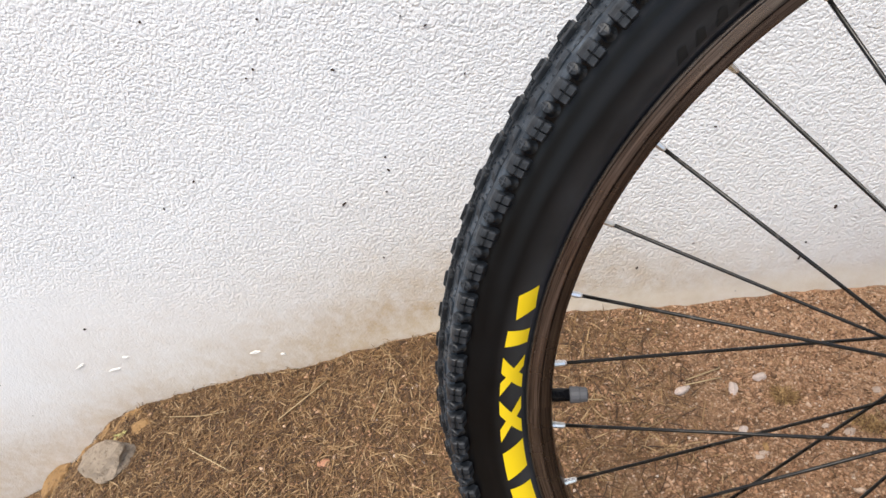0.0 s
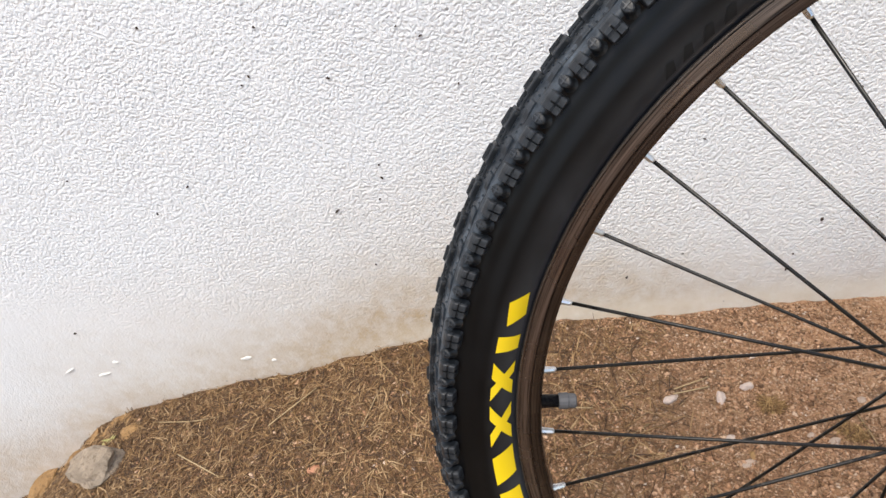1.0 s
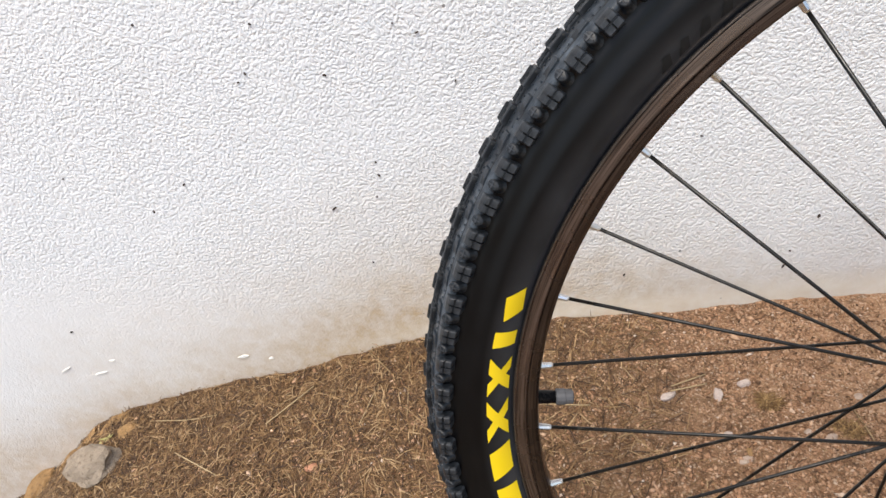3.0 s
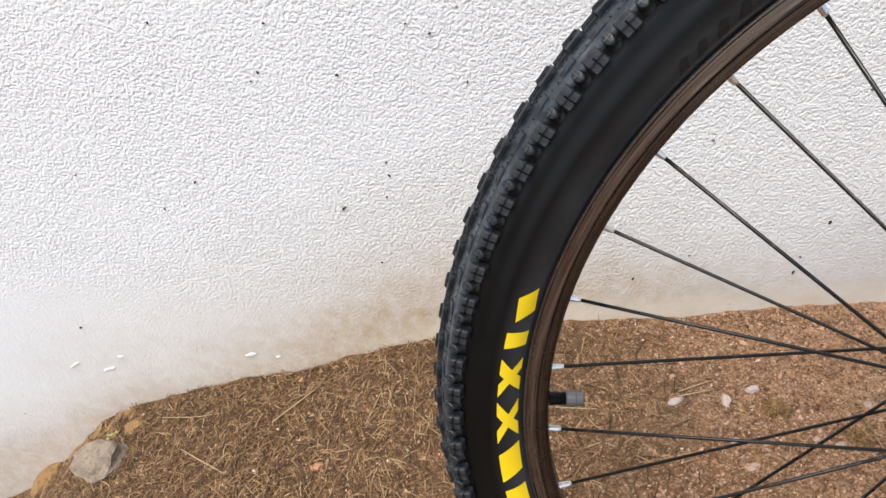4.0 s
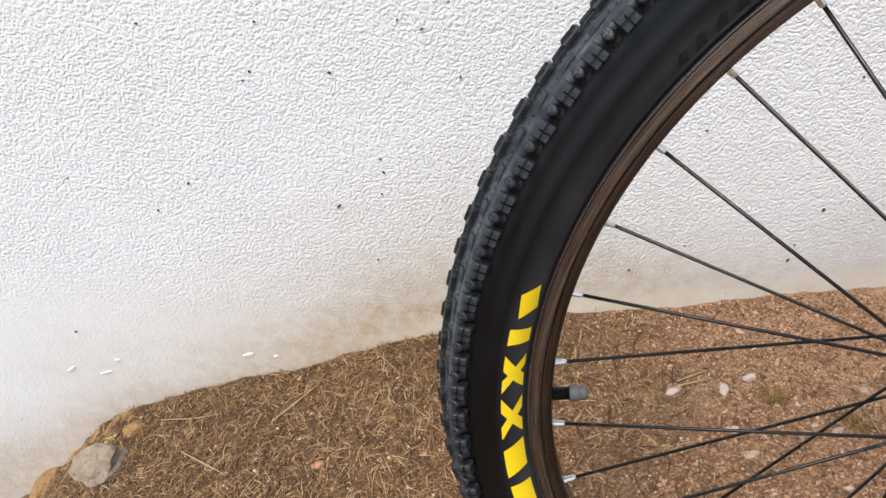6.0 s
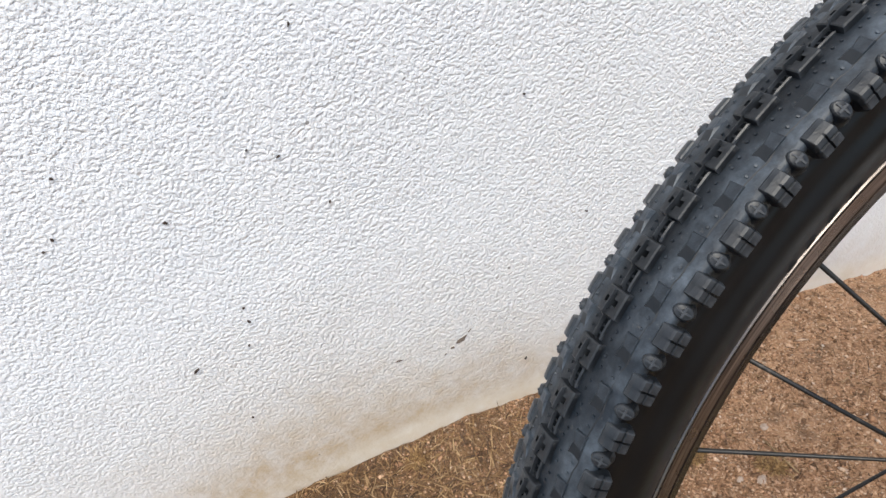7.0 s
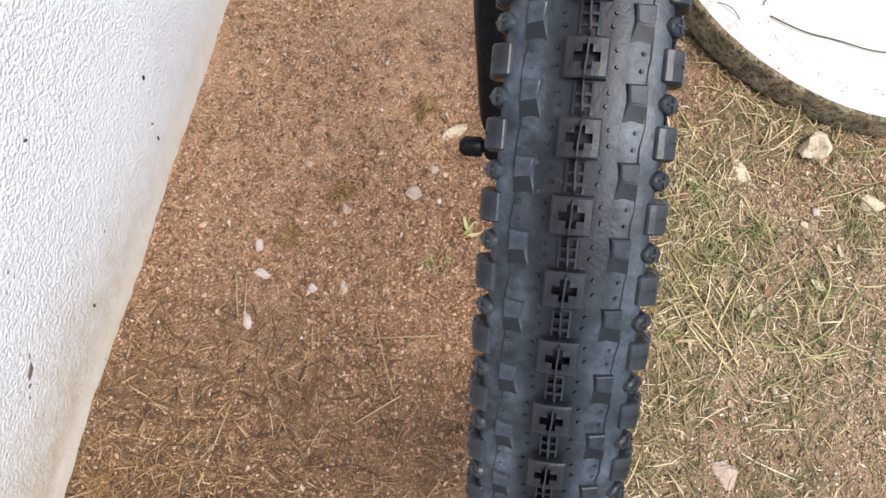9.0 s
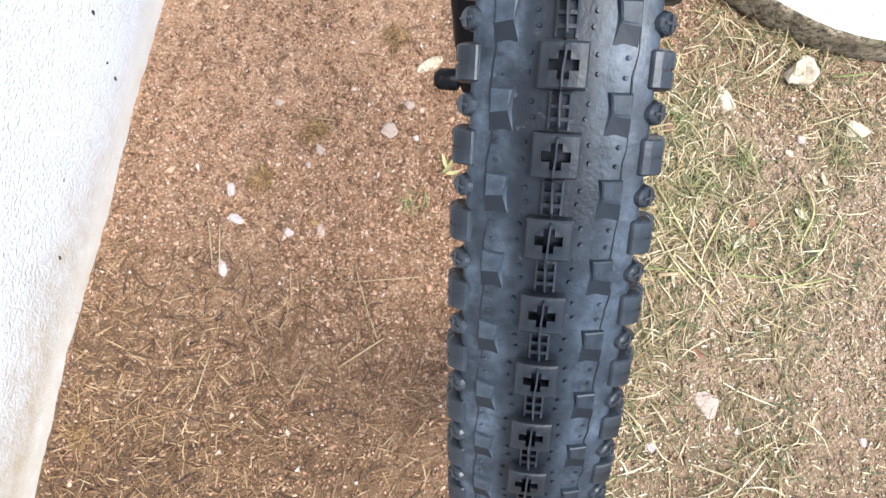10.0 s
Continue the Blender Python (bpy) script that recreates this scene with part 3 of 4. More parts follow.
def stud(phi, v0, radius, high):
    """A round, flared side knob with a low moulded cross on its domed top."""
    bm = bmesh.new()
    n = 16
    rings = []
    for k, h in ((1.6, 2.4), (1.25, 4.0), (1.1, 5.6), (1.0, high * 0.93), (0.84, high), (0.4, high + 0.25)):
        rings.append([bm.verts.new(on_tyre(phi, radius * k * math.cos(2 * math.pi * i / n) / 1000, (v0 + radius * k * math.sin(2 * math.pi * i / n)) / 1000, h / 1000)) for i in range(n)])
    for a, b in zip(rings, rings[1:]):
        for i in range(n):
            bm.faces.new((a[i], a[(i + 1) % n], b[(i + 1) % n], b[i]))
    bm.faces.new(rings[-1])
    for du, dv in ((1.9, 0.3), (0.3, 1.9)):
        lo = [bm.verts.new(on_tyre(phi, du * a / 1000, (v0 + dv * b) / 1000, (high - 0.2) / 1000)) for a, b in ((-1, -1), (1, -1), (1, 1), (-1, 1))]
        hi = [bm.verts.new(on_tyre(phi, du * a / 1000, (v0 + dv * b) / 1000, (high + 0.6) / 1000)) for a, b in ((-1, -1), (1, -1), (1, 1), (-1, 1))]
        bm.faces.new(hi)
        for i in range(4):
            bm.faces.new((lo[i], lo[(i + 1) % 4], hi[(i + 1) % 4], hi[i]))
    bmesh.ops.recalc_face_normals(bm, faces=bm.faces)
    return bm


def tread_meshes():
    """The knobs of one pitch of the tread, as (name, mesh data)."""
    half = STEP * 0.331 * 500   # half a pitch in millimetres
    kinds = []
    b = [-5.5, -5.0, -3.3, -1.3, 1.3, 3.3, 5.0, 5.5]
    cross = [[-0.3 if (2 <= i <= 4 and j == 3) or (i == 3 and 2 <= j <= 4) else 4.3 for j in range(7)] for i in range(7)]
    kinds.append(("centre_block", relief(0, b, b, cross)))
    lu = [-2.7, -2.1, -0.45, 0.45, 2.1, 2.7]
    lv = [half - 4.6, half - 3.9, half - 1.6, half - 0.7, half + 1.4, half + 2.4, half + 4.4]
    ladder = [[0.0 if i in (1, 3) and j in (1, 3) else (1.7 if i in (1, 3) and j == 5 else 2.5) for j in range(6)] for i in range(5)]
    kinds.append(("centre_ladder", relief(0, lu, lv, ladder)))
    for s in (-1, 1):
        kinds.append(("shoulder_knob", shoulder(s * 0.53, s, half)))
        kinds.append(("side_block", side_block(s)))
        kinds.append(("side_stud", stud(s * 0.88, half - 0.2, 2.7, 7.6)))
    out = []
    for name, bm in kinds:
        me = bpy.data.meshes.new(name)
        bm.to_mesh(me)
        bm.free()
        me.materials.append(TREAD if name == "shoulder_knob" else KNOB)
        me.materials.append(RAMP_SHADE)
        out.append((name, me))
    return out


def swell(f):
    """How far the tyre's squared shoulder stands out from a plain oval."""
    return float(np.interp(abs(f), (0.0, 0.2, 0.4, 0.6, 0.74, 0.82, 0.88, 0.94, 1.02), (0.0008, 0.0010, 0.0018, 0.0036, 0.0052, 0.0060, 0.0052, 0.0030, 0.0)))


def seam(y, wave, seed):
    """The thin, wandering flash line that a mould leaves round the tyre."""
    bm, rows, n = bmesh.new(), [], 1664
    for i in range(n):
        a = 2 * math.pi * i / n
        w = wave * (math.sin((a - FIRST) * PITCHES) * 0.5 + noise.noise(Vector((i * 0.045, seed, 0.0))) + 0.5 * noise.noise(Vector((i * 0.3, seed, 4.0))))
        f = math.asin((y + w) / HALF_Y)
        h = 0.0004 + 0.0003 * noise.noise(Vector((i * 0.12, seed, 9.0))) + swell(f)
        if y == 0:
            # climbs over the blocks and ladders of the crown
            v = ((a - FIRST) / STEP % 1.0) * STEP * 331
            v = min(v, STEP * 331 - v)
            h += 0.0044 if v < 5.0 else (0.0027 if v > 5.7 else 0.0008)
        row = []
        for du, dw in ((-0.00030, -0.0006), (-0.00019, h), (0.00019, h), (0.00030, -0.0006)):
            g = f + du / 0.0235
            r = CROWN + (HALF_R + dw) * math.cos(g)
            row.append(bm.verts.new((r * math.cos(a), (HALF_Y + dw) * math.sin(g), r * math.sin(a))))
        rows.append(row)
    for i in range(n):
        for j in range(3):
            bm.faces.new((rows[i][j], rows[i][j + 1], rows[(i + 1) % n][j + 1], rows[(i + 1) % n][j]))
    return bm


def sidewall(angle, r, lift):
    """A point on the camera-side wall of the tyre."""
    c = max(-1.0, min(1.0, (r - CROWN) / HALF_R))
    return Vector((r * math.cos(angle), -(HALF_Y * math.sqrt(1 - c * c)) - lift, r * math.sin(angle)))


def print_mark(corners, lift=0.0005, n=7):
    """A flat printed shape on the sidewall between four (degrees, radius) corners."""
    bm = bmesh.new()
    (a0, r0), (a1, r1), (a2, r2), (a3, r3) = corners
    grid = []
    for i in range(n + 1):
        u = i / n
        row = []
        for j in range(n + 1):
            v = j / n
            a = (a0 * (1 - u) + a1 * u) * (1 - v) + (a3 * (1 - u) + a2 * u) * v
            r = (r0 * (1 - u) + r1 * u) * (1 - v) + (r3 * (1 - u) + r2 * u) * v
            row.append(bm.verts.new(sidewall(radians(a), r, lift)))
        grid.append(row)
    for i in range(n):
        for j in range(n):
            bm.faces.new((grid[i][j], grid[i + 1][j], grid[i + 1][j + 1], grid[i][j + 1]))
    return bm


def build_bicycle():
    bike = new("bicycle")
    bike.matrix_world = WHEEL
    tagged(bike, "parked mountain bicycle with black knobbly tyre, leaning beside the wall", "bicycle")
    # tyre
    # a buttress under the side knobs, then a hollow, then the bulge of the wall
    prof = [(CROWN + (HALF_R + swell(a)) * math.cos(a), (HALF_Y + swell(a) - 0.0014 * math.exp(-((abs(a) - 1.38) / 0.2) ** 2)) * math.sin(a)) for a in np.linspace(-2.5, 2.5, 91)]
    prof = [(0.2790, -0.0094), (0.2824, -0.0104), (0.2832, -0.0118)] + prof + [(0.2832, 0.0118), (0.2824, 0.0104), (0.2790, 0.0094)]
    tyre = part("tyre", revolve(prof, 240), SIDEWALL, bike, "black rubber tyre with dusty knobbly tread", True)
    tread = [(CROWN + (HALF_R + 0.0003 + swell(a)) * math.cos(a), (HALF_Y + 0.0003 + swell(a)) * math.sin(a)) for a in np.linspace(-0.90, 0.90, 53)]
    tread += [(CROWN + (HALF_R - 0.001) * math.cos(a), (HALF_Y - 0.001) * math.sin(a)) for a in (0.90, 0, -0.90)]
    part("tread_base", revolve(tread, 240), TREAD, tyre, "grey-dusted rubber tread with sky sheen in its colour", True)
    part("mould_seam", seam(0.0, 0.00035, 1), KNOB, tyre)
    part("mould_seam", seam(0.0131, 0.0005, 2), SEAM, tyre)
    part("mould_seam", seam(-0.0131, 0.0005, 3), SEAM, tyre)
    kinds = tread_meshes()
    near = [k for k in range(-5, 25)]
    for k in near:
        turn = Matrix.Rotation(-(FIRST + k * STEP), 4, "Y")
        for name, me in kinds:
            ob = new(name, me)
            ob.parent, ob.matrix_basis = tyre, turn
    verts, faces, pips, pip_faces = [], [], [], []
    for k in range(PITCHES):
        turn = Matrix.Rotation(-(FIRST + k * STEP), 4, "Y")
        if not -5 <= (k if k < 60 else k - PITCHES) < 25:
            for kind, me in kinds:
                base = len(verts)
                verts += [tuple(turn @ v.co) for v in me.vertices]
                faces += [tuple(base + i for i in p.vertices) for p in me.polygons]
        for u, v in ((7.6, -2.6), (7.9, 1.6), (-7.6, -2.6), (-7.9, 1.6), (6.6, 8.2), (6.1, 11.6), (-6.6, 8.2), (-6.1, 11.6), (13.9, -2.2), (13.7, 2.2), (-13.9, -2.2), (-13.7, 2.2)):
            base = len(pips)
            rise = swell(u / 24)
            for rad, up in ((0.75, -0.0002), (0.5, 0.0009)):
                pips += [tuple(turn @ Vector(on_tyre(0, (u + rad * math.cos(a)) / 1000, (v + rad * math.sin(a)) / 1000, rise + up))) for a in [2 * math.pi * i / 6 for i in range(6)]]
            pip_faces += [(base + i, base + (i + 1) % 6, base + 6 + (i + 1) % 6, base + 6 + i) for i in range(6)] + [tuple(base + 6 + i for i in range(6))]
    for name, vv, ff, mat in (("far_knobs", verts, faces, KNOB), ("pip_field", pips, pip_faces, TREAD)):
        ob = raw_mesh(name, vv, ff, mat)
        ob.parent = tyre
        tagged(ob, kind="stuff")
    # printed marks on the sidewall
    lo, hi, mid = 0.2848, 0.2972, 0.291
    marks = [[(164.1, hi - 0.001), (167.0, hi - 0.003), (165.8, lo), (162.9, lo + 0.002)], [(168.3, hi), (170.3, hi), (170.2, lo), (168.4, lo)],
             [(171.6, hi), (173.6, hi), (176.4, lo), (174.6, lo)], [(177.3, hi), (179.2, hi), (182.9, lo), (181.0, lo)],
             [(184.8, hi), (188.9, hi), (188.2, lo), (183.9, lo)], [(190.3, hi), (196.4, hi), (196.2, lo), (190.5, lo)]]
    for m in marks:
        part("printed_mark", print_mark(m), YELLOW, tyre, "bright yellow printed mark")
    for m in ([(174.9, hi), (176.6, hi), (173.4, lo), (171.9, lo)], [(181.3, hi), (183.1, hi), (179.4, lo), (177.6, lo)]):
        part("printed_mark", print_mark(m, 0.00056), YELLOW, tyre, "bright yellow printed mark")
    for a in (137.6, 135.6, 133.4, 131.2):
        part("worn_mark", print_mark([(a - 0.9, hi - 0.005), (a - 0.2, hi - 0.004), (a + 0.7, lo + 0.002), (a - 0.5, lo + 0.002)], 0.0004), GHOST, tyre, "worn black printed mark")
    # rim
    side = [(0.2664, 0.0066), (0.2672, 0.0090), (0.2688, 0.0106), (0.2732, 0.0118), (0.2736, 0.0109), (0.2743, 0.0109), (0.2746, 0.0121), (0.2797, 0.0121), (0.2799, 0.0111), (0.2806, 0.0111), (0.2808, 0.0124), (0.2814, 0.0126), (0.2819, 0.0120), (0.2816, 0.0110), (0.2760, 0.0100)]
    rim = part("rim", revolve(side + [(r, -y) for r, y in reversed(side)], 240), RIM, bike, "scuffed bronze-brown metal rim")
    # hub and axle
    hub = part("hub", revolve([(0.006, -0.046), (0.012, -0.044), (0.012, -0.034), (0.0215, -0.0325), (0.0215, -0.0290), (0.013, -0.026), (0.0105, -0.012), (0.0105, 0.012), (0.013, 0.026), (0.0215, 0.0290), (0.0215, 0.0325), (0.012, 0.034), (0.012, 0.044), (0.006, 0.046)], 40), BLACK, bike, "", True)
    part("axle", tube([(0, -0.060, 0), (0, 0.066, 0)], 0.0042), BLACK, hub)
    # spokes and nipples
    for k in range(36):
        th = radians(175 + 10 * k)
        s = -1 if k % 2 else 1
        turn = (1 if (k // 2) % 2 else -1) * (1 if s > 0 else -1)
        a = th + turn * radians(62)
        rim_p = Vector((0.2670 * math.cos(th), 0.0009 * (-s), 0.2670 * math.sin(th)))
        hub_p = Vector((0.019 * math.cos(a), s * 0.0305, 0.019 * math.sin(a)))
        d = (hub_p - rim_p).normalized()
        part("spoke", tube([rim_p + d * 0.006, hub_p, hub_p - Vector((0, s * 0.004, 0))], 0.00106, 8), SPOKE, bike, "", True)
        nip = part("nipple", tube([rim_p - d * 0.002, rim_p + d * 0.003, rim_p + d * 0.0072, rim_p + d * 0.0082], [0.0024, 0.0019, 0.0017, 0.0012], 8), NIPPLE, rim, "bright metal spoke nipple")
    # valve
    va = math.pi
    inward = Vector((-math.cos(va), 0, -math.sin(va)))
    at = Vector((0.2670 * math.cos(va), 0, 0.2670 * math.sin(va)))
    valve = part("valve", tube([at - inward * 0.002, at + inward * 0.0005, at + inward * 0.001, at + inward * 0.0135], [0.0052, 0.0052, 0.0042, 0.0038], 16), BLACK, rim, "black rubber valve stem", True)
    cap = [(0.0111, 0.0040), (0.0116, 0.0049), (0.0165, 0.0049), (0.0172, 0.0045), (0.0210, 0.0043), (0.0218, 0.0034)]
    part("valve_cap", tube([at + inward * d for d, _ in cap], [r for _, r in cap], 14), CAP, valve, "dull grey plastic cap")
    # fork
    lean = radians(11)
    up = Vector((math.sin(lean), 0, math.cos(lean)))
    fork = part("fork_crown", tube(rounded([Vector((0, -0.047, 0)) + up * 0.37, Vector((0, -0.050, 0)) + up * 0.405, Vector((0, 0.050, 0)) + up * 0.405, Vector((0, 0.060, 0)) + up * 0.37], 0.02), 0.017, 14), BLACK, bike, "", True)
    part("steerer", tube([up * 0.40, up * 0.52], 0.017, 16), BLACK, bike, "", True)
    for s, y in ((1, 0.0575), (-1, -0.047)):
        base = Vector((0, y, 0))
        part("fork_leg", tube([base + up * d for d in (0.017, 0.024, 0.034, 0.05, 0.16, 0.375)], [0.0055, 0.0085, 0.0098, 0.0102, 0.0108, 0.0125], 20), BLACK, bike, "glossy black tubular fork leg", True)
        part("dropout", tube([base - up * 0.010, base - up * 0.006, base + up * 0.004, base + up * 0.022], [0.005, 0.0080, 0.0080, 0.0055], 12), BLACK, bike)
    part("axle_nut", tube([(0, 0.066, 0), (0, 0.0675, 0), (0, 0.080, 0), (0, 0.084, 0)], [0.006, 0.0080, 0.0078, 0.005], 14), BLACK, bike, "black knurled axle nut", True)
    lever = part("quick_release", tube([(0, -0.050, 0), (0, -0.0515, 0), (0, -0.064, 0), (0, -0.066, 0)], [0.007, 0.0085, 0.0085, 0.006], 14), WIRE, bike, "black quick-release clamp", True)
    part("lever_arm", tube(rounded([(0.002, -0.052, -0.010), (0.004, -0.0605, -0.010), (0.012, -0.0605, 0.016), (0.018, -0.0590, 0.040)], 0.012), [0.0046] * 9 + [0.0052] * 4 + [0.003], 10), BLACK, lever, "", True)
    part("clamp_ring", tube([(0, -0.0535, 0), (0, -0.0565, 0)], 0.0094, 18), STEEL, lever)
    # wire hoops of a low rack on both fork legs
    for s in (1, -1):
        path = [(0.031, 0.065 * s, 0.174), (0.046, 0.148 * s, 0.151), (0.134, 0.152 * s, 0.175), (0.30, 0.237 * s, 0.141)]
        inner = [(0.041, 0.068 * s, 0.172), (0.056, 0.138 * s, 0.157), (0.146, 0.146 * s, 0.180), (0.31, 0.226 * s, 0.146)]
        hoop = part("rack_wire", tube(rounded(path, 0.014), 0.0023, 10), WIRE, bike, "bent black wire of a small fork rack", True)
        part("rack_wire", tube(rounded(inner, 0.014), 0.0023, 10), WIRE, bike, "bent black wire of a small fork rack", True)
        if s > 0:
            part("rack_clip", tube([(0.027, (0.0575 if s > 0 else -0.047), 0.142), (0.0305, (0.0575 if s > 0 else -0.047), 0.160)], 0.0118, 16), WIRE, hoop)
    return bike


build_bicycle()


# the round slab
def build_slab():
    cx, cy, r, h = 0.598, -0.47, 0.345, 0.06
    slab = new("concrete_slab")
    slab.location = (cx, cy, 0)
    tagged(slab, "pale round cast-concrete slab lying on the earth, stained at its edge", "slab")
    n = 160
    wob = [r * (1 + 0.004 * noise.noise(Vector((math.cos(2 * math.pi * i / n) * 3, math.sin(2 * math.pi * i / n) * 3, 1)))) for i in range(n)]
    for name, rings, mat, label in (("rim_band", ((0.955, -0.03), (0.962, 0.004), (0.985, 0.010), (0.996, 0.018), (0.998, 0.028), (1.0, 0.038), (0.999, h - 0.010), (1.0, h - 0.005), (0.995, h - 0.001), (0.985, h - 0.001)), EDGE, "earth-stained concrete edge"), ("top_face", ((0.988, h - 0.004), (0.985, h), (0.7, h + 0.001), (0.35, h + 0.001), (0.02, h + 0.001)), CONCRETE, "bright pale concrete top")):
        bm = bmesh.new()
        rows = [[bm.verts.new((wob[i] * k * math.cos(2 * math.pi * i / n), wob[i] * k * math.sin(2 * math.pi * i / n), z + (0.0035 if z < 0.02 else 0.0012) * noise.noise(Vector((i * 0.7, k * 40, z * 50))))) for i in range(n)] for k, z in rings]
        for a, b in zip(rows, rows[1:]):
            for i in range(n):
                bm.faces.new((a[i], a[(i + 1) % n], b[(i + 1) % n], b[i]))
        if name == "top_face":
            bm.faces.new(rows[-1])
        part(name, bm, mat, slab, label, True)


build_slab()


# single stones and bits that can be told apart
def stone(x, y, size, turn, seed, mat, label, name="stone", category="stone", facets=0.4, group=""):
    ob = part(name, rock(size, seed, 2, 0.3 if size[2] > 0.02 else 0.16, facets), mat)
    ob.matrix_world = pose(x, y, height(x, y), 0, 0, turn)
    return tagged(ob, label, category, group)


PEBBLE = "small pinkish-white quartz pebble on the brown earth"
stone(-0.118, 0.289, (0.019, 0.015, 0.009), 20, 1, QUARTZ, PEBBLE, "pebble", "pebble", group="pebbles by the wall")
stone(-0.109, 0.294, (0.007, 0.006, 0.006), 60, 12, QUARTZ, PEBBLE, "pebble", "pebble", group="pebbles by the wall")
stone(-0.058, 0.286, (0.024, 0.014, 0.010), 75, 2, QUARTZ, "long white quartz pebble with a pink cast", "pebble", "pebble", group="pebbles by the wall")
stone(-0.022, 0.297, (0.017, 0.013, 0.010), 10, 3, QUARTZ, PEBBLE, "pebble", "pebble", group="pebbles by the wall")
stone(-0.066, 0.221, (0.013, 0.012, 0.008), 40, 4, QUARTZ, "dull tan pebble half sunk in the earth", "pebble", "pebble", group="pebbles by the wall")
stone(-0.052, 0.193, (0.016, 0.007, 0.005), 80, 5, OCHRE, "flat orange-tan stone chip on the earth", "pebble", "pebble", group="pebbles by the wall")
stone(0.073, 0.121, (0.024, 0.022, 0.009), 15, 6, DULL, "rough pale quartz stone near the wheel", "pebble", "pebble", group="pebbles by the wall")
stone(0.066, 0.088, (0.010, 0.008, 0.006), 15, 7, QUARTZ, PEBBLE, "pebble", "pebble", group="pebbles by the wall")
stone(0.165, 0.083, (0.040, 0.016, 0.010), 130, 8, LIMESTONE, "long cream limestone chip below the fork", "stone", "stone")
stone(0.177, -0.300, (0.042, 0.024, 0.012), 25, 9, LIMESTONE, "flat cream limestone chip in dry grass", "stone", "stone")
stone(0.219, -0.384, (0.044, 0.040, 0.042), 50, 10, LIMESTONE, "blocky cream limestone lump beside the slab", "rock", "stone", 0.9)
stone(0.163, -0.478, (0.045, 0.030, 0.014), 100, 11, LIMESTONE, "flat cream limestone chip in dry grass")
stone(0.138, -0.399, (0.013, 0.012, 0.010), 10, 13, QUARTZ, PEBBLE, "pebble", "pebble", group="pebbles in the grass")
stone(0.118, -0.384, (0.012, 0.010, 0.008), 80, 14, LIMESTONE, "small cream pebble in dry grass", "pebble", "pebble", group="pebbles in the grass")
stone(-0.205, -0.290, (0.036, 0.030, 0.008), 30, 15, DULL, "pale stone mostly buried in the earth", "stone", "stone")
stone(-0.228, -0.485, (0.012, 0.011, 0.008), 30, 16, QUARTZ, PEBBLE, "pebble", "pebble", group="pebbles in the grass")
stone(-0.262, -0.226, (0.017, 0.013, 0.008), 60, 17, QUARTZ, PEBBLE, "pebble", "pebble", group="pebbles in the grass")
stone(0.127, -0.223, (0.020, 0.018, 0.016), 0, 18, UMBER, "round reddish-brown pebble beside the tyre", "pebble", "pebble", 0.1)
stone(0.038, 0.200, (0.014, 0.012, 0.006), 30, 19, DULL, PEBBLE, "pebble", "pebble", group="pebbles by the wall")
stone(0.098, 0.262, (0.012, 0.010, 0.006), 30, 20, DULL, PEBBLE, "pebble", "pebble", group="pebbles by the wall")
stone(-0.060, 0.185, (0.020, 0.012, 0.005), 10, 21, DULL, "flat tan stone sunk in the earth", "stone", "stone")
stone(-0.578, 0.239, (0.018, 0.014, 0.008), 10, 22, TERRACOTTA, "small broken terracotta chip on the earth", "shard", "shard")
stone(-0.934, 0.308, (0.090, 0.085, 0.046), 25, 23, GREYSTONE, "grey-brown angular stone half sunk by the wall", "rock", "stone", 0.9)
stone(-0.915, 0.372, (0.040, 0.030, 0.016), 15, 24, OCHRE, "tan stone half buried by the wall", "stone", "stone")
for i, (x, w, d) in enumerate(((-0.962, 0.080, 0.024), (-1.025, 0.075, 0.022), (-1.090, 0.09, 0.026), (-1.17, 0.11, 0.04))):
    ob = part("footing_stone", rock((w, 0.05, d), 40 + i, 2, 0.3, 0.9), OCHRE)
    ob.matrix_world = pose(x, 0.402, foot(x) - 0.016, 0, -38 if x < -1.0 else -24, 4 * i)
    tagged(ob, "ochre footing stone showing under the plaster", "stone", "footing stones")


# flecks and paint flakes on the wall
def fleck(x, z, long, wide, turn, seed, mat, name, label, category, group, proud=0.0016):
    bm = bmesh.new()
    rnd = random.Random(seed)
    ring = [(long / 2 * math.cos(a) * rnd.uniform(0.6, 1.15), wide / 2 * math.sin(a) * rnd.uniform(0.45, 1.3)) for a in [2 * math.pi * i / 9 for i in range(9)]]
    lo = [bm.verts.new((u, 0.002, v)) for u, v in ring]
    hi = [bm.verts.new((u * 0.75, -proud, v * 0.7)) for u, v in ring]
    bm.faces.new(hi)
    for i in range(9):
        bm.faces.new((lo[i], lo[(i + 1) % 9], hi[(i + 1) % 9], hi[i]))
    bmesh.ops.recalc_face_normals(bm, faces=bm.faces)
    ob = part(name, bm, mat)
    ob.matrix_world = pose(x, WALL_Y, z, 0, turn, 0)
    return tagged(ob, label, category, group)


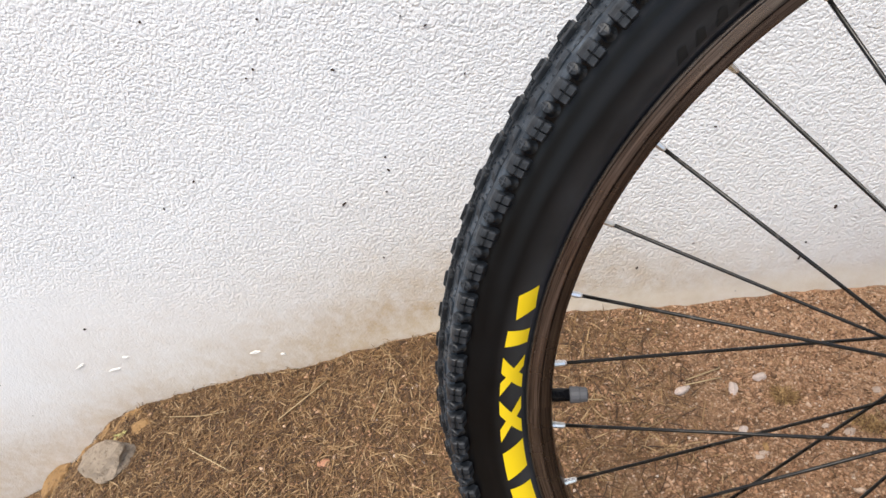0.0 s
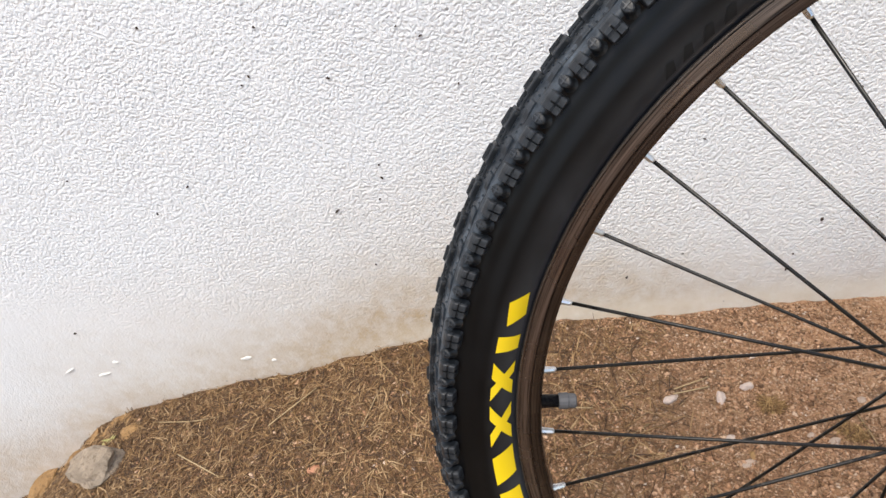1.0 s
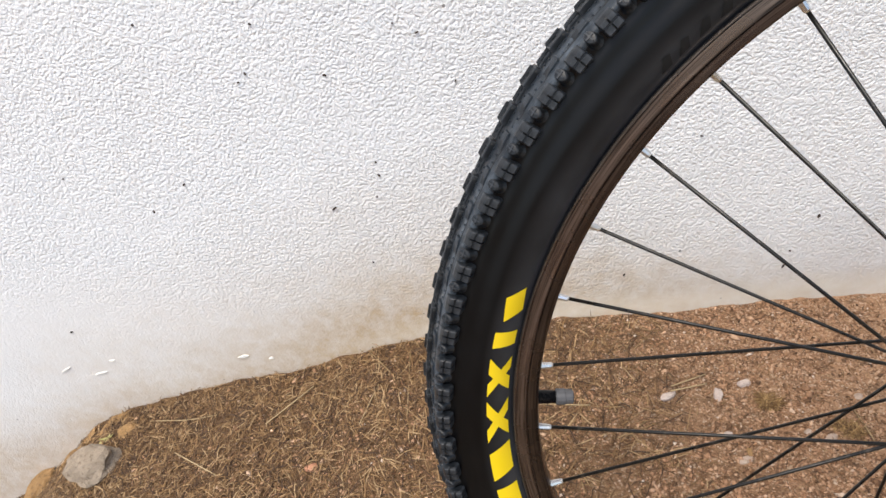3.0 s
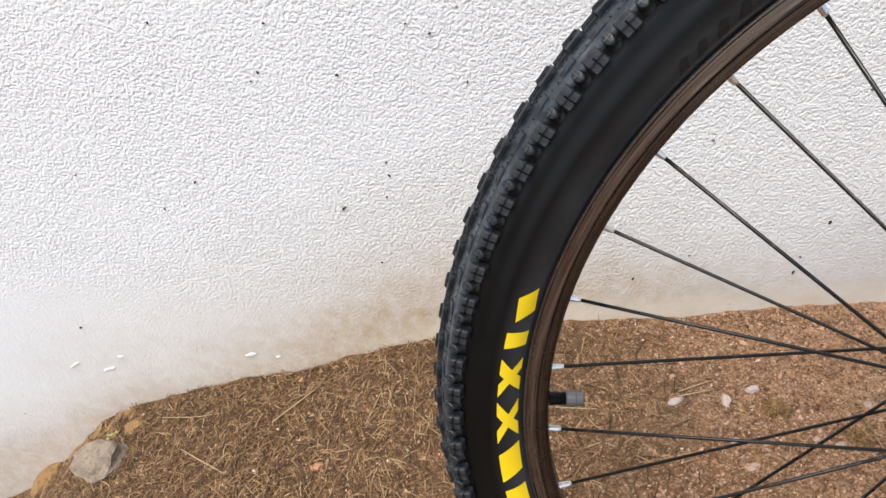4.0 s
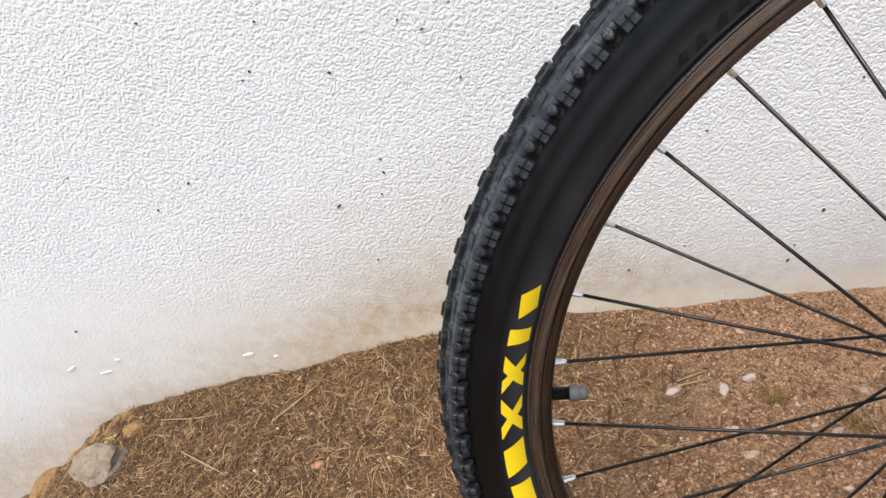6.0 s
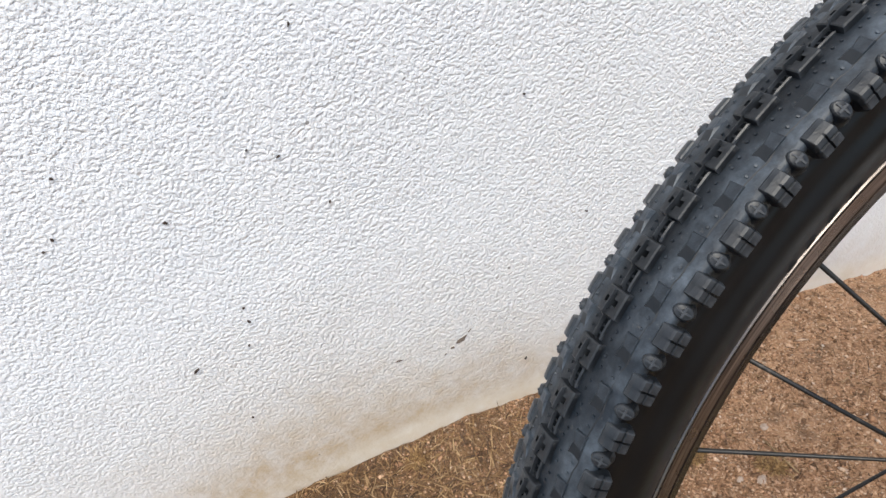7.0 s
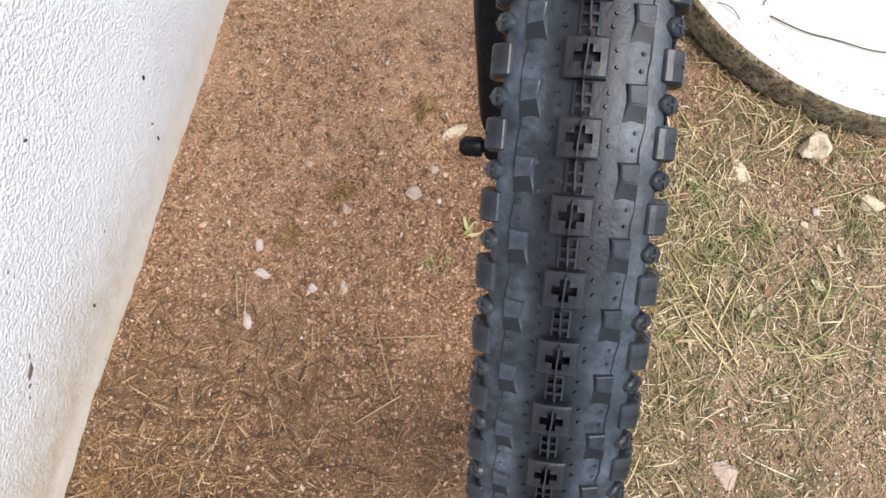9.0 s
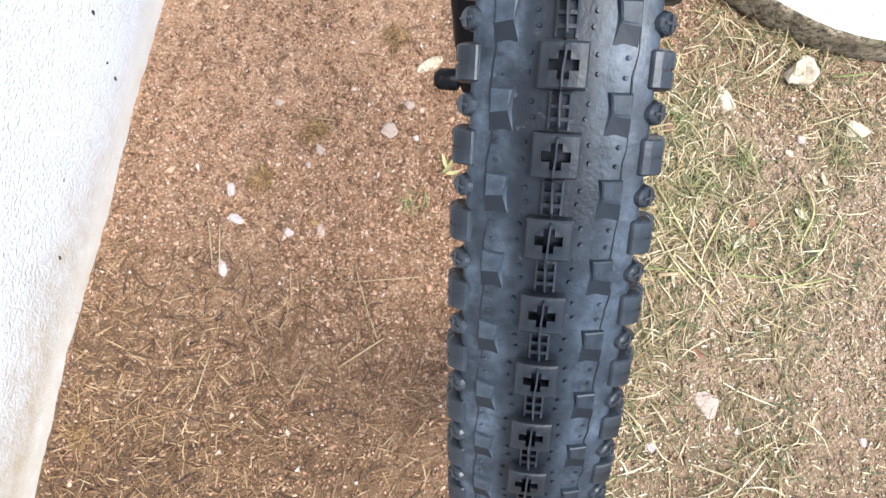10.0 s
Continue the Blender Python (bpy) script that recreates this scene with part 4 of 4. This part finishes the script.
DARK = ((-0.487, 0.262, 9, 4, -35), (-0.655, 0.334, 6, 3, -45), (-0.526, 0.451, 4.5, 3, 60), (-0.442, 0.431, 6, 4, 30), (-0.419, 0.297, 6, 3, 40), (0.102, 0.125, 7, 5, -60), (-0.931, 0.134, 6, 4, 0), (-0.619, 0.525, 5, 3.5, 70),
        (-0.463, 0.169, 4.5, 3, 50), (0.121, 0.300, 4, 3, 0), (0.235, 0.228, 6, 5, 20), (0.334, 0.044, 12, 7, -60), (0.388, 0.179, 8, 4, -40), (-0.289, 0.558, 6, 3, -60), (-0.101, 0.433, 4, 3, 20), (-0.043, 0.270, 4, 3, 0),
        (-0.71, 0.305, 7, 2, 85), (-0.43, 0.268, 3.5, 2.5, 0), (-0.537, 0.443, 4.5, 2, 20), (-0.356, 0.470, 3.5, 2.5, 0), (-0.50, 0.500, 4, 2.5, 40), (-0.795, 0.372, 3, 2.5, 0), (-0.244, 0.570, 5, 2.5, -50), (-0.334, 0.455, 6, 2.5, -20),
        (-0.305, 0.395, 5, 2, -60), (-0.418, 0.315, 4, 2.5, 0), (0.172, 0.300, 4, 3, 40), (0.066, 0.050, 7, 3, -60), (0.072, 0.075, 4, 3, 0), (-0.140, 0.078, 7, 3, -50))
for i, (x, z, a, b, turn) in enumerate(DARK):
    fleck(x, z, a / 1000, b / 1000, turn, i, SPECK, "fleck", "dark dried fleck stuck to the white wall", "fleck", "flecks on the wall")
for i, (x, z, a, b, turn) in enumerate(((-0.705, 0.034, 24, 6, -4), (-0.665, 0.022, 10, 5, -8), (-0.985, 0.062, 22, 5, -25), (-0.935, 0.044, 26, 5, -8), (-0.905, 0.066, 12, 6, 0))):
    fleck(x, z, a / 1000, b / 1000, turn, 50 + i, CHIP, "paint_flake", "lifted flake of white wall paint", "paint flake", "paint flakes on the wall")
for i, (x, z, a, b, turn) in enumerate(((-0.215, 0.155, 22, 11, -28), (-0.228, 0.148, 10, 5, 30), (-0.203, 0.164, 9, 3, -40), (-0.238, 0.142, 5, 3, -30), (-0.292, 0.162, 12, 4, 8))):
    fleck(x, z, a / 1000, b / 1000, turn, 70 + i, MUD, "mud_splash", "dried brown mud splash on the wall", "mud splash", "mud splashes on the wall", 0.0005)


# loose cover of the ground
rng = np.random.default_rng(4)
HX, HY = np.arange(-1.6, 1.3, 0.01), np.arange(-0.95, 0.44, 0.01)
HZ = np.array([[height(float(x), float(y)) for x in HX] for y in HY])


def heights(x, y):
    """The ground's height at many places at once."""
    i = np.clip((x - HX[0]) / 0.01, 0, len(HX) - 1.001)
    j = np.clip((y - HY[0]) / 0.01, 0, len(HY) - 1.001)
    a, b = i.astype(int), j.astype(int)
    u, v = i - a, j - b
    return (HZ[b, a] * (1 - u) + HZ[b, a + 1] * u) * (1 - v) + (HZ[b + 1, a] * (1 - u) + HZ[b + 1, a + 1] * u) * v


def clear_of_slab(x, y):
    return (x - 0.598) ** 2 + (y + 0.47) ** 2 > 0.342 ** 2


def gravel(count, left, right, low, high, mat, label):
    """Loose grains over one stretch of the ground."""
    x, y = rng.uniform(left, right, count), rng.uniform(low, high, count)
    worn = np.sin(x * 9.1 + 1.7 * np.sin(y * 13.0)) * np.sin(y * 11.3 + 1.3 * np.sin(x * 15.0)) + 0.5 * np.sin(x * 31 + 2) * np.sin(y * 27)
    keep = clear_of_slab(x, y) & (rng.random(count) < np.clip(1.0 + (x + 0.15) * 1.5, 0.4, 1.0) * np.clip(0.85 + 0.5 * worn - 0.75 * (y > 0.05) * np.clip(x * 3.5 - 0.2, 0, 1), 0.15, 1.0))
    x, y = x[keep], y[keep]
    n = len(x)
    size = 0.00112 * np.exp(rng.normal(0, 0.38, n))
    big = rng.random(n) < 0.012
    size[big] *= 1.8
    size = np.minimum(size, 0.0046)
    shape = np.array([(1, 0, 0), (-1, 0, 0), (0, 1, 0), (0, -1, 0), (0, 0, 1), (0, 0, -1)], float)
    v = shape[None] * (size[:, None, None] * rng.uniform(0.6, 1.4, (n, 6, 1))) * np.array([1.6, 0.9, 0.6])
    v += rng.normal(0, 0.30, (n, 6, 3)) * size[:, None, None]
    c, s = np.cos(a := rng.uniform(0, 6.283, n)), np.sin(a)
    px = v[:, :, 0] * c[:, None] - v[:, :, 1] * s[:, None] + x[:, None]
    py = v[:, :, 0] * s[:, None] + v[:, :, 1] * c[:, None] + y[:, None]
    pz = v[:, :, 2] + (heights(x, y) + size * 0.4)[:, None]
    tri = np.array([(0, 2, 4), (2, 1, 4), (1, 3, 4), (3, 0, 4), (2, 0, 5), (1, 2, 5), (3, 1, 5), (0, 3, 5)])
    ob = triangles("gravel", np.stack([px, py, pz], 2).reshape(-1, 3), (np.arange(n)[:, None, None] * 6 + tri[None]).reshape(-1, 3), mat)
    return tagged(ob, label, "gravel", kind="stuff")


def blades(name, x, y, length, width, lift, mat, label, category, bend=0.5):
    """Fallen stalks: flat three-sided strips that lie on the ground and curve."""
    n, k = len(x), 4
    head = rng.uniform(0, 6.283, n)
    curve = rng.normal(0, bend, n)
    s = np.linspace(-0.5, 0.5, k)
    ang = head[:, None] + curve[:, None] * s[None]
    step = length[:, None] / (k - 1)
    px = np.cumsum(np.cos(ang) * step, 1)
    py = np.cumsum(np.sin(ang) * step, 1)
    px += (x - px.mean(1))[:, None]
    py += (y - py.mean(1))[:, None]
    py = np.minimum(py, WALL_Y - 0.003)
    tilt = rng.normal(0, 1, n)[:, None] * lift[:, None] * s[None] * 1.6
    hump = rng.uniform(0.2, 1.0, n)[:, None] * lift[:, None] * (1 - (2 * s[None]) ** 2)
    pz = np.maximum(heights(px.ravel(), py.ravel()).reshape(n, k) + 0.001 + hump + tilt, heights(px.ravel(), py.ravel()).reshape(n, k) + 0.0008)
    w = width[:, None] * (1 - 0.75 * np.abs(s[None] * 2) ** 3) / 2
    ox, oy = -np.sin(ang) * w, np.cos(ang) * w
    v = np.stack([np.stack([px - ox, py - oy, pz], 2), np.stack([px, py, pz + w * 0.8], 2), np.stack([px + ox, py + oy, pz], 2)], 2).reshape(n, k * 3, 3)
    tri = []
    for i in range(k - 1):
        for j in range(2):
            a = i * 3 + j
            tri += [(a, a + 3, a + 1), (a + 1, a + 3, a + 4)]
    tri = np.array(tri)
    ob = triangles(name, v.reshape(-1, 3), (np.arange(n)[:, None, None] * (k * 3) + tri[None]).reshape(-1, 3), mat)
    return tagged(ob, label, category, kind="stuff")


def litter():
    n = 44000
    x, y = rng.uniform(-1.4, -0.1, n), WALL_Y - 0.004 - np.abs(rng.normal(0, 0.22, n))
    thin = rng.random(n) < np.clip(1.38 - (x + 1.4) * 0.96, 0.06, 1)
    x, y = x[thin], y[thin]
    blades("straw_litter", x, y, rng.uniform(0.006, 0.036, len(x)), rng.uniform(0.0006, 0.0018, len(x)), rng.uniform(0.0005, 0.007, len(x)), STRAW, "matted brown straw and needle litter on the earth", "straw", 0.25)
    n = 4000
    x, y = rng.uniform(-0.5, 1.1, n), rng.uniform(-0.2, WALL_Y - 0.01, n)
    blades("loose_straw", x, y, rng.uniform(0.005, 0.026, n), rng.uniform(0.0004, 0.0010, n), rng.uniform(0.0004, 0.003, n), STRAW, "thin scattered bits of dry straw", "straw")
    n = 16000
    x, y = rng.uniform(-0.6, 0.75, n), -0.10 - np.abs(rng.normal(0, 0.3, n))
    patchy = np.array([noise.noise(Vector((float(a) * 7, float(b) * 7, 3.0))) for a, b in zip(x, y)])
    keep = clear_of_slab(x, y) & (patchy > rng.uniform(-0.45, 0.35, n) + 0.42 * np.clip((-0.02 - x) / 0.16, 0, 1)) & (y > -0.85)
    x, y = x[keep], y[keep]
    blades("dry_grass", x, y, rng.uniform(0.012, 0.07, len(x)), rng.uniform(0.0008, 0.0021, len(x)), rng.uniform(0.001, 0.012, len(x)), GRASS, "flattened mown grass, mostly dry with some green", "grass", 0.9)
    n = 5200
    x, y = rng.uniform(-0.5, 0.3, n), rng.uniform(-0.6, -0.12, n)
    blades("straw_bits", x, y, rng.uniform(0.003, 0.015, n), rng.uniform(0.0008, 0.0022, n), rng.uniform(0.0004, 0.003, n), GRASS, "short chopped bits of bleached straw on sandy soil", "straw", 0.4)


gravel(190000, -1.15, 0.8, -0.16, WALL_Y - 0.002, GRAIN, "fine reddish-brown and cream gravel grains")
gravel(20000, 0.14, 0.8, -0.6, -0.16, GRAIN, "fine reddish-brown gravel grains beside the slab")
gravel(62000, -1.15, 0.22, -0.6, -0.10, SAND, "pale sandy grains among the dry grass")
litter()


# longer stalks and twigs that can be told apart
def stalk(points, width, mat, label, name="straw", category="straw", group="stalks on the ground", base=None):
    pts = [(x, y, (height(x, y) if base is None else base) + 0.0018 + width / 2 + 0.004 * math.sin(2.2 * i + x * 40) ** 2) for i, (x, y) in enumerate(points)]
    ob = part(name, tube(rounded(pts, 0.03), width / 2, 6), mat, None, "", True)
    return tagged(ob, label, category, group)


for pts in (((-0.118, 0.147), (-0.101, 0.060)), ((-0.097, 0.138), (-0.141, 0.120), (-0.180, 0.100)), ((-0.150, 0.257), (-0.191, 0.234)), ((-0.215, 0.283), (-0.304, 0.295)), ((0.081, 0.245), (0.076, 0.187)),
            ((-0.064, 0.315), (-0.110, 0.302)), ((-0.215, 0.142), (-0.176, 0.094)), ((-0.484, 0.372), (-0.517, 0.290)), ((-0.448, 0.397), (-0.451, 0.289)), ((-0.113, 0.292), (-0.066, 0.302)), ((-0.594, 0.370), (-0.661, 0.321)),
            ((-0.180, 0.239), (-0.140, 0.253)), ((-0.514, 0.415), (-0.475, 0.360)), ((-0.876, 0.380), (-0.794, 0.356), (-0.750, 0.360)), ((-0.644, 0.358), (-0.594, 0.370)), ((-0.715, 0.248), (-0.801, 0.304))):
    stalk(pts, 0.0017, STRAW_PALE, "single pale dry straw on the brown earth")
for pts in (((-0.057, -0.187), (-0.051, -0.268), (-0.046, -0.381), (0.001, -0.433), (0.046, -0.456)), ((0.049, -0.213), (-0.024, -0.260), (-0.080, -0.297)), ((-0.028, -0.274), (0.043, -0.308)), ((-0.035, -0.232), (-0.088, -0.290)),
            ((0.088, -0.397), (0.047, -0.419), (-0.001, -0.396)), ((-0.062, -0.367), (-0.037, -0.439)), ((0.257, -0.210), (0.211, -0.235)), ((0.240, -0.494), (0.222, -0.430))):
    stalk(pts, 0.0026, GRASS_STALK, "long yellow-green grass stalk lying on dry grass", "grass_stalk", "grass stalk", "grass stalks")
stalk(((-0.062, -0.219), (-0.055, -0.254)), 0.005, STRAW_PALE, "short bleached straw stub on the ground")
stalk(((0.374, -0.300), (0.358, -0.345), (0.357, -0.391), (0.347, -0.430), (0.350, -0.459)), 0.0022, TWIG, "thin dark twig lying on the slab", "twig", "twig", "twigs on the slab", 0.060)
stalk(((0.382, -0.230), (0.376, -0.248), (0.362, -0.261)), 0.0013, TWIG, "thin dark twig lying on the slab", "twig", "twig", "twigs on the slab", 0.060)
stalk(((0.402, -0.301), (0.397, -0.293), (0.388, -0.290)), 0.002, TWIG, "thin dark twig lying on the slab", "twig", "twig", "twigs on the slab", 0.060)


# dry tufts that stand up from the earth
def tuft(x, y, radius, count, mat, label, seed):
    rnd = random.Random(seed)
    bm = bmesh.new()
    z0 = height(x, y)
    for _ in range(count):
        a, lean, long = rnd.uniform(0, 6.283), rnd.uniform(0.3, 1.25), rnd.uniform(0.5, 1.3) * radius
        foot_p = Vector((rnd.gauss(0, radius * 0.25), rnd.gauss(0, radius * 0.25), 0.0))
        d = Vector((math.cos(a) * math.sin(lean), math.sin(a) * math.sin(lean), math.cos(lean)))
        side = d.cross(Vector((0, 0, 1))).normalized() * rnd.uniform(0.0005, 0.0010)
        prev = None
        for i in range(4):
            t = i / 3
            p = foot_p + d * long * t - Vector((0, 0, long * 0.55 * t * t))
            p.z = max(p.z, 0.0006)
            w = side * (1 - 0.8 * t)
            pair = (bm.verts.new(p - w), bm.verts.new(p + w))
            if prev:
                bm.faces.new((prev[0], prev[1], pair[1], pair[0]))
            prev = pair
    ob = part("dry_tuft", bm, mat)
    ob.location = (x, y, z0)
    return tagged(ob, label, "tuft", "dry tufts")


for i, (x, y, r, n) in enumerate(((-0.006, 0.264, 0.030, 190), (0.064, 0.205, 0.030, 130), (0.055, 0.215, 0.020, 60), (0.195, 0.128, 0.030, 80), (0.40, 0.30, 0.035, 80), (-0.31, 0.392, 0.030, 70))):
    tuft(x, y, r * 0.62, n * 2, TUFT, "small dry brown tuft rooted in the earth", 90 + i)
for i, (x, y, r, n) in enumerate(((-0.014, 0.075, 0.030, 26), (0.13, -0.235, 0.040, 90), (0.06, -0.27, 0.045, 110), (0.015, -0.235, 0.035, 80), (0.10, -0.33, 0.04, 80), (0.03, -0.40, 0.04, 70), (0.13, -0.46, 0.04, 60), (-0.02, -0.31, 0.035, 60))):
    tuft(x, y, r, n, GREEN, "small tuft of living green grass among dry stalks", 120 + i)


# fallen leaves and bleached bits in the grass
def leaf(x, y, long, wide, turn, curl, mat, name, label, category, group):
    bm = bmesh.new()
    rows = []
    for i in range(9):
        t = i / 8
        w = wide / 2 * math.sin(math.pi * min(0.97, 0.04 + t * 0.94)) ** 0.8
        z = curl * long * (2 * t - 1) ** 2
        u = (t - 0.5) * long
        rows.append([bm.verts.new((u, w * k, z + 0.25 * abs(k) * w + d)) for d in (0.0, 0.0006) for k in (-1, -0.5, 0, 0.5, 1)])
    for a, b in zip(rows, rows[1:]):
        for j in range(4):
            bm.faces.new((a[j], b[j], b[j + 1], a[j + 1]))
            bm.faces.new((a[5 + j], a[6 + j], b[6 + j], b[5 + j]))
        for lo, hi in ((0, 5), (4, 9)):
            bm.faces.new((a[lo], b[lo], b[hi], a[hi]))
    bmesh.ops.recalc_face_normals(bm, faces=bm.faces)
    ob = part(name, bm, mat, None, "", True)
    ob.matrix_world = pose(x, y, height(x, y) + 0.004, 8, -6, turn)
    return tagged(ob, label, category, group)


for x, y, a, b, turn in ((0.019, -0.337, 0.020, 0.011, 30), (-0.148, -0.273, 0.018, 0.010, 75), (-0.011, -0.30, 0.012, 0.008, 120)):
    leaf(x, y, a, b, turn, 0.12, LEAF, "leaf", "small curled reddish-brown dead leaf in dry grass", "leaf", "dead leaves")
for x, y, a, b, turn in ((-0.008, -0.319, 0.026, 0.008, 140), (-0.06, -0.239, 0.030, 0.005, 10), (0.039, -0.40, 0.022, 0.010, 60), (0.155, -0.235, 0.020, 0.006, 100), (0.09, -0.43, 0.018, 0.006, 20)):
    leaf(x, y, a, b, turn, 0.05, BLEACHED, "straw_chip", "flat bleached chip of straw in the grass", "straw chip", "bleached straw chips")
for x, y, a, turn in ((0.033, 0.046, 0.024, 150), (0.040, 0.050, 0.020, 200), (0.027, 0.040, 0.018, 110), (-0.955, 0.362, 0.030, 40), (-0.948, 0.366, 0.024, 10), (-0.965, 0.355, 0.022, 70)):
    leaf(x, y, a, 0.005, turn, 0.22, GRASS_STALK, "weed_leaf", "narrow yellow-green weed leaf growing from the earth", "weed", "weed leaves")
stone(0.106, 0.100, (0.014, 0.012, 0.008), 50, 61, DULL, "small tan pebble below the fork", "pebble", "pebble", group="pebbles by the wall")
stone(0.018, 0.211, (0.010, 0.009, 0.006), 10, 62, DULL, "small tan pebble half sunk in the earth", "pebble", "pebble", group="pebbles by the wall")
stone(-0.233, -0.329, (0.014, 0.011, 0.007), 80, 63, QUARTZ, PEBBLE, "pebble", "pebble", group="pebbles in the grass")
stone(-0.10, -0.345, (0.010, 0.009, 0.006), 20, 64, LIMESTONE, "small cream pebble in dry grass", "pebble", "pebble", group="pebbles in the grass")
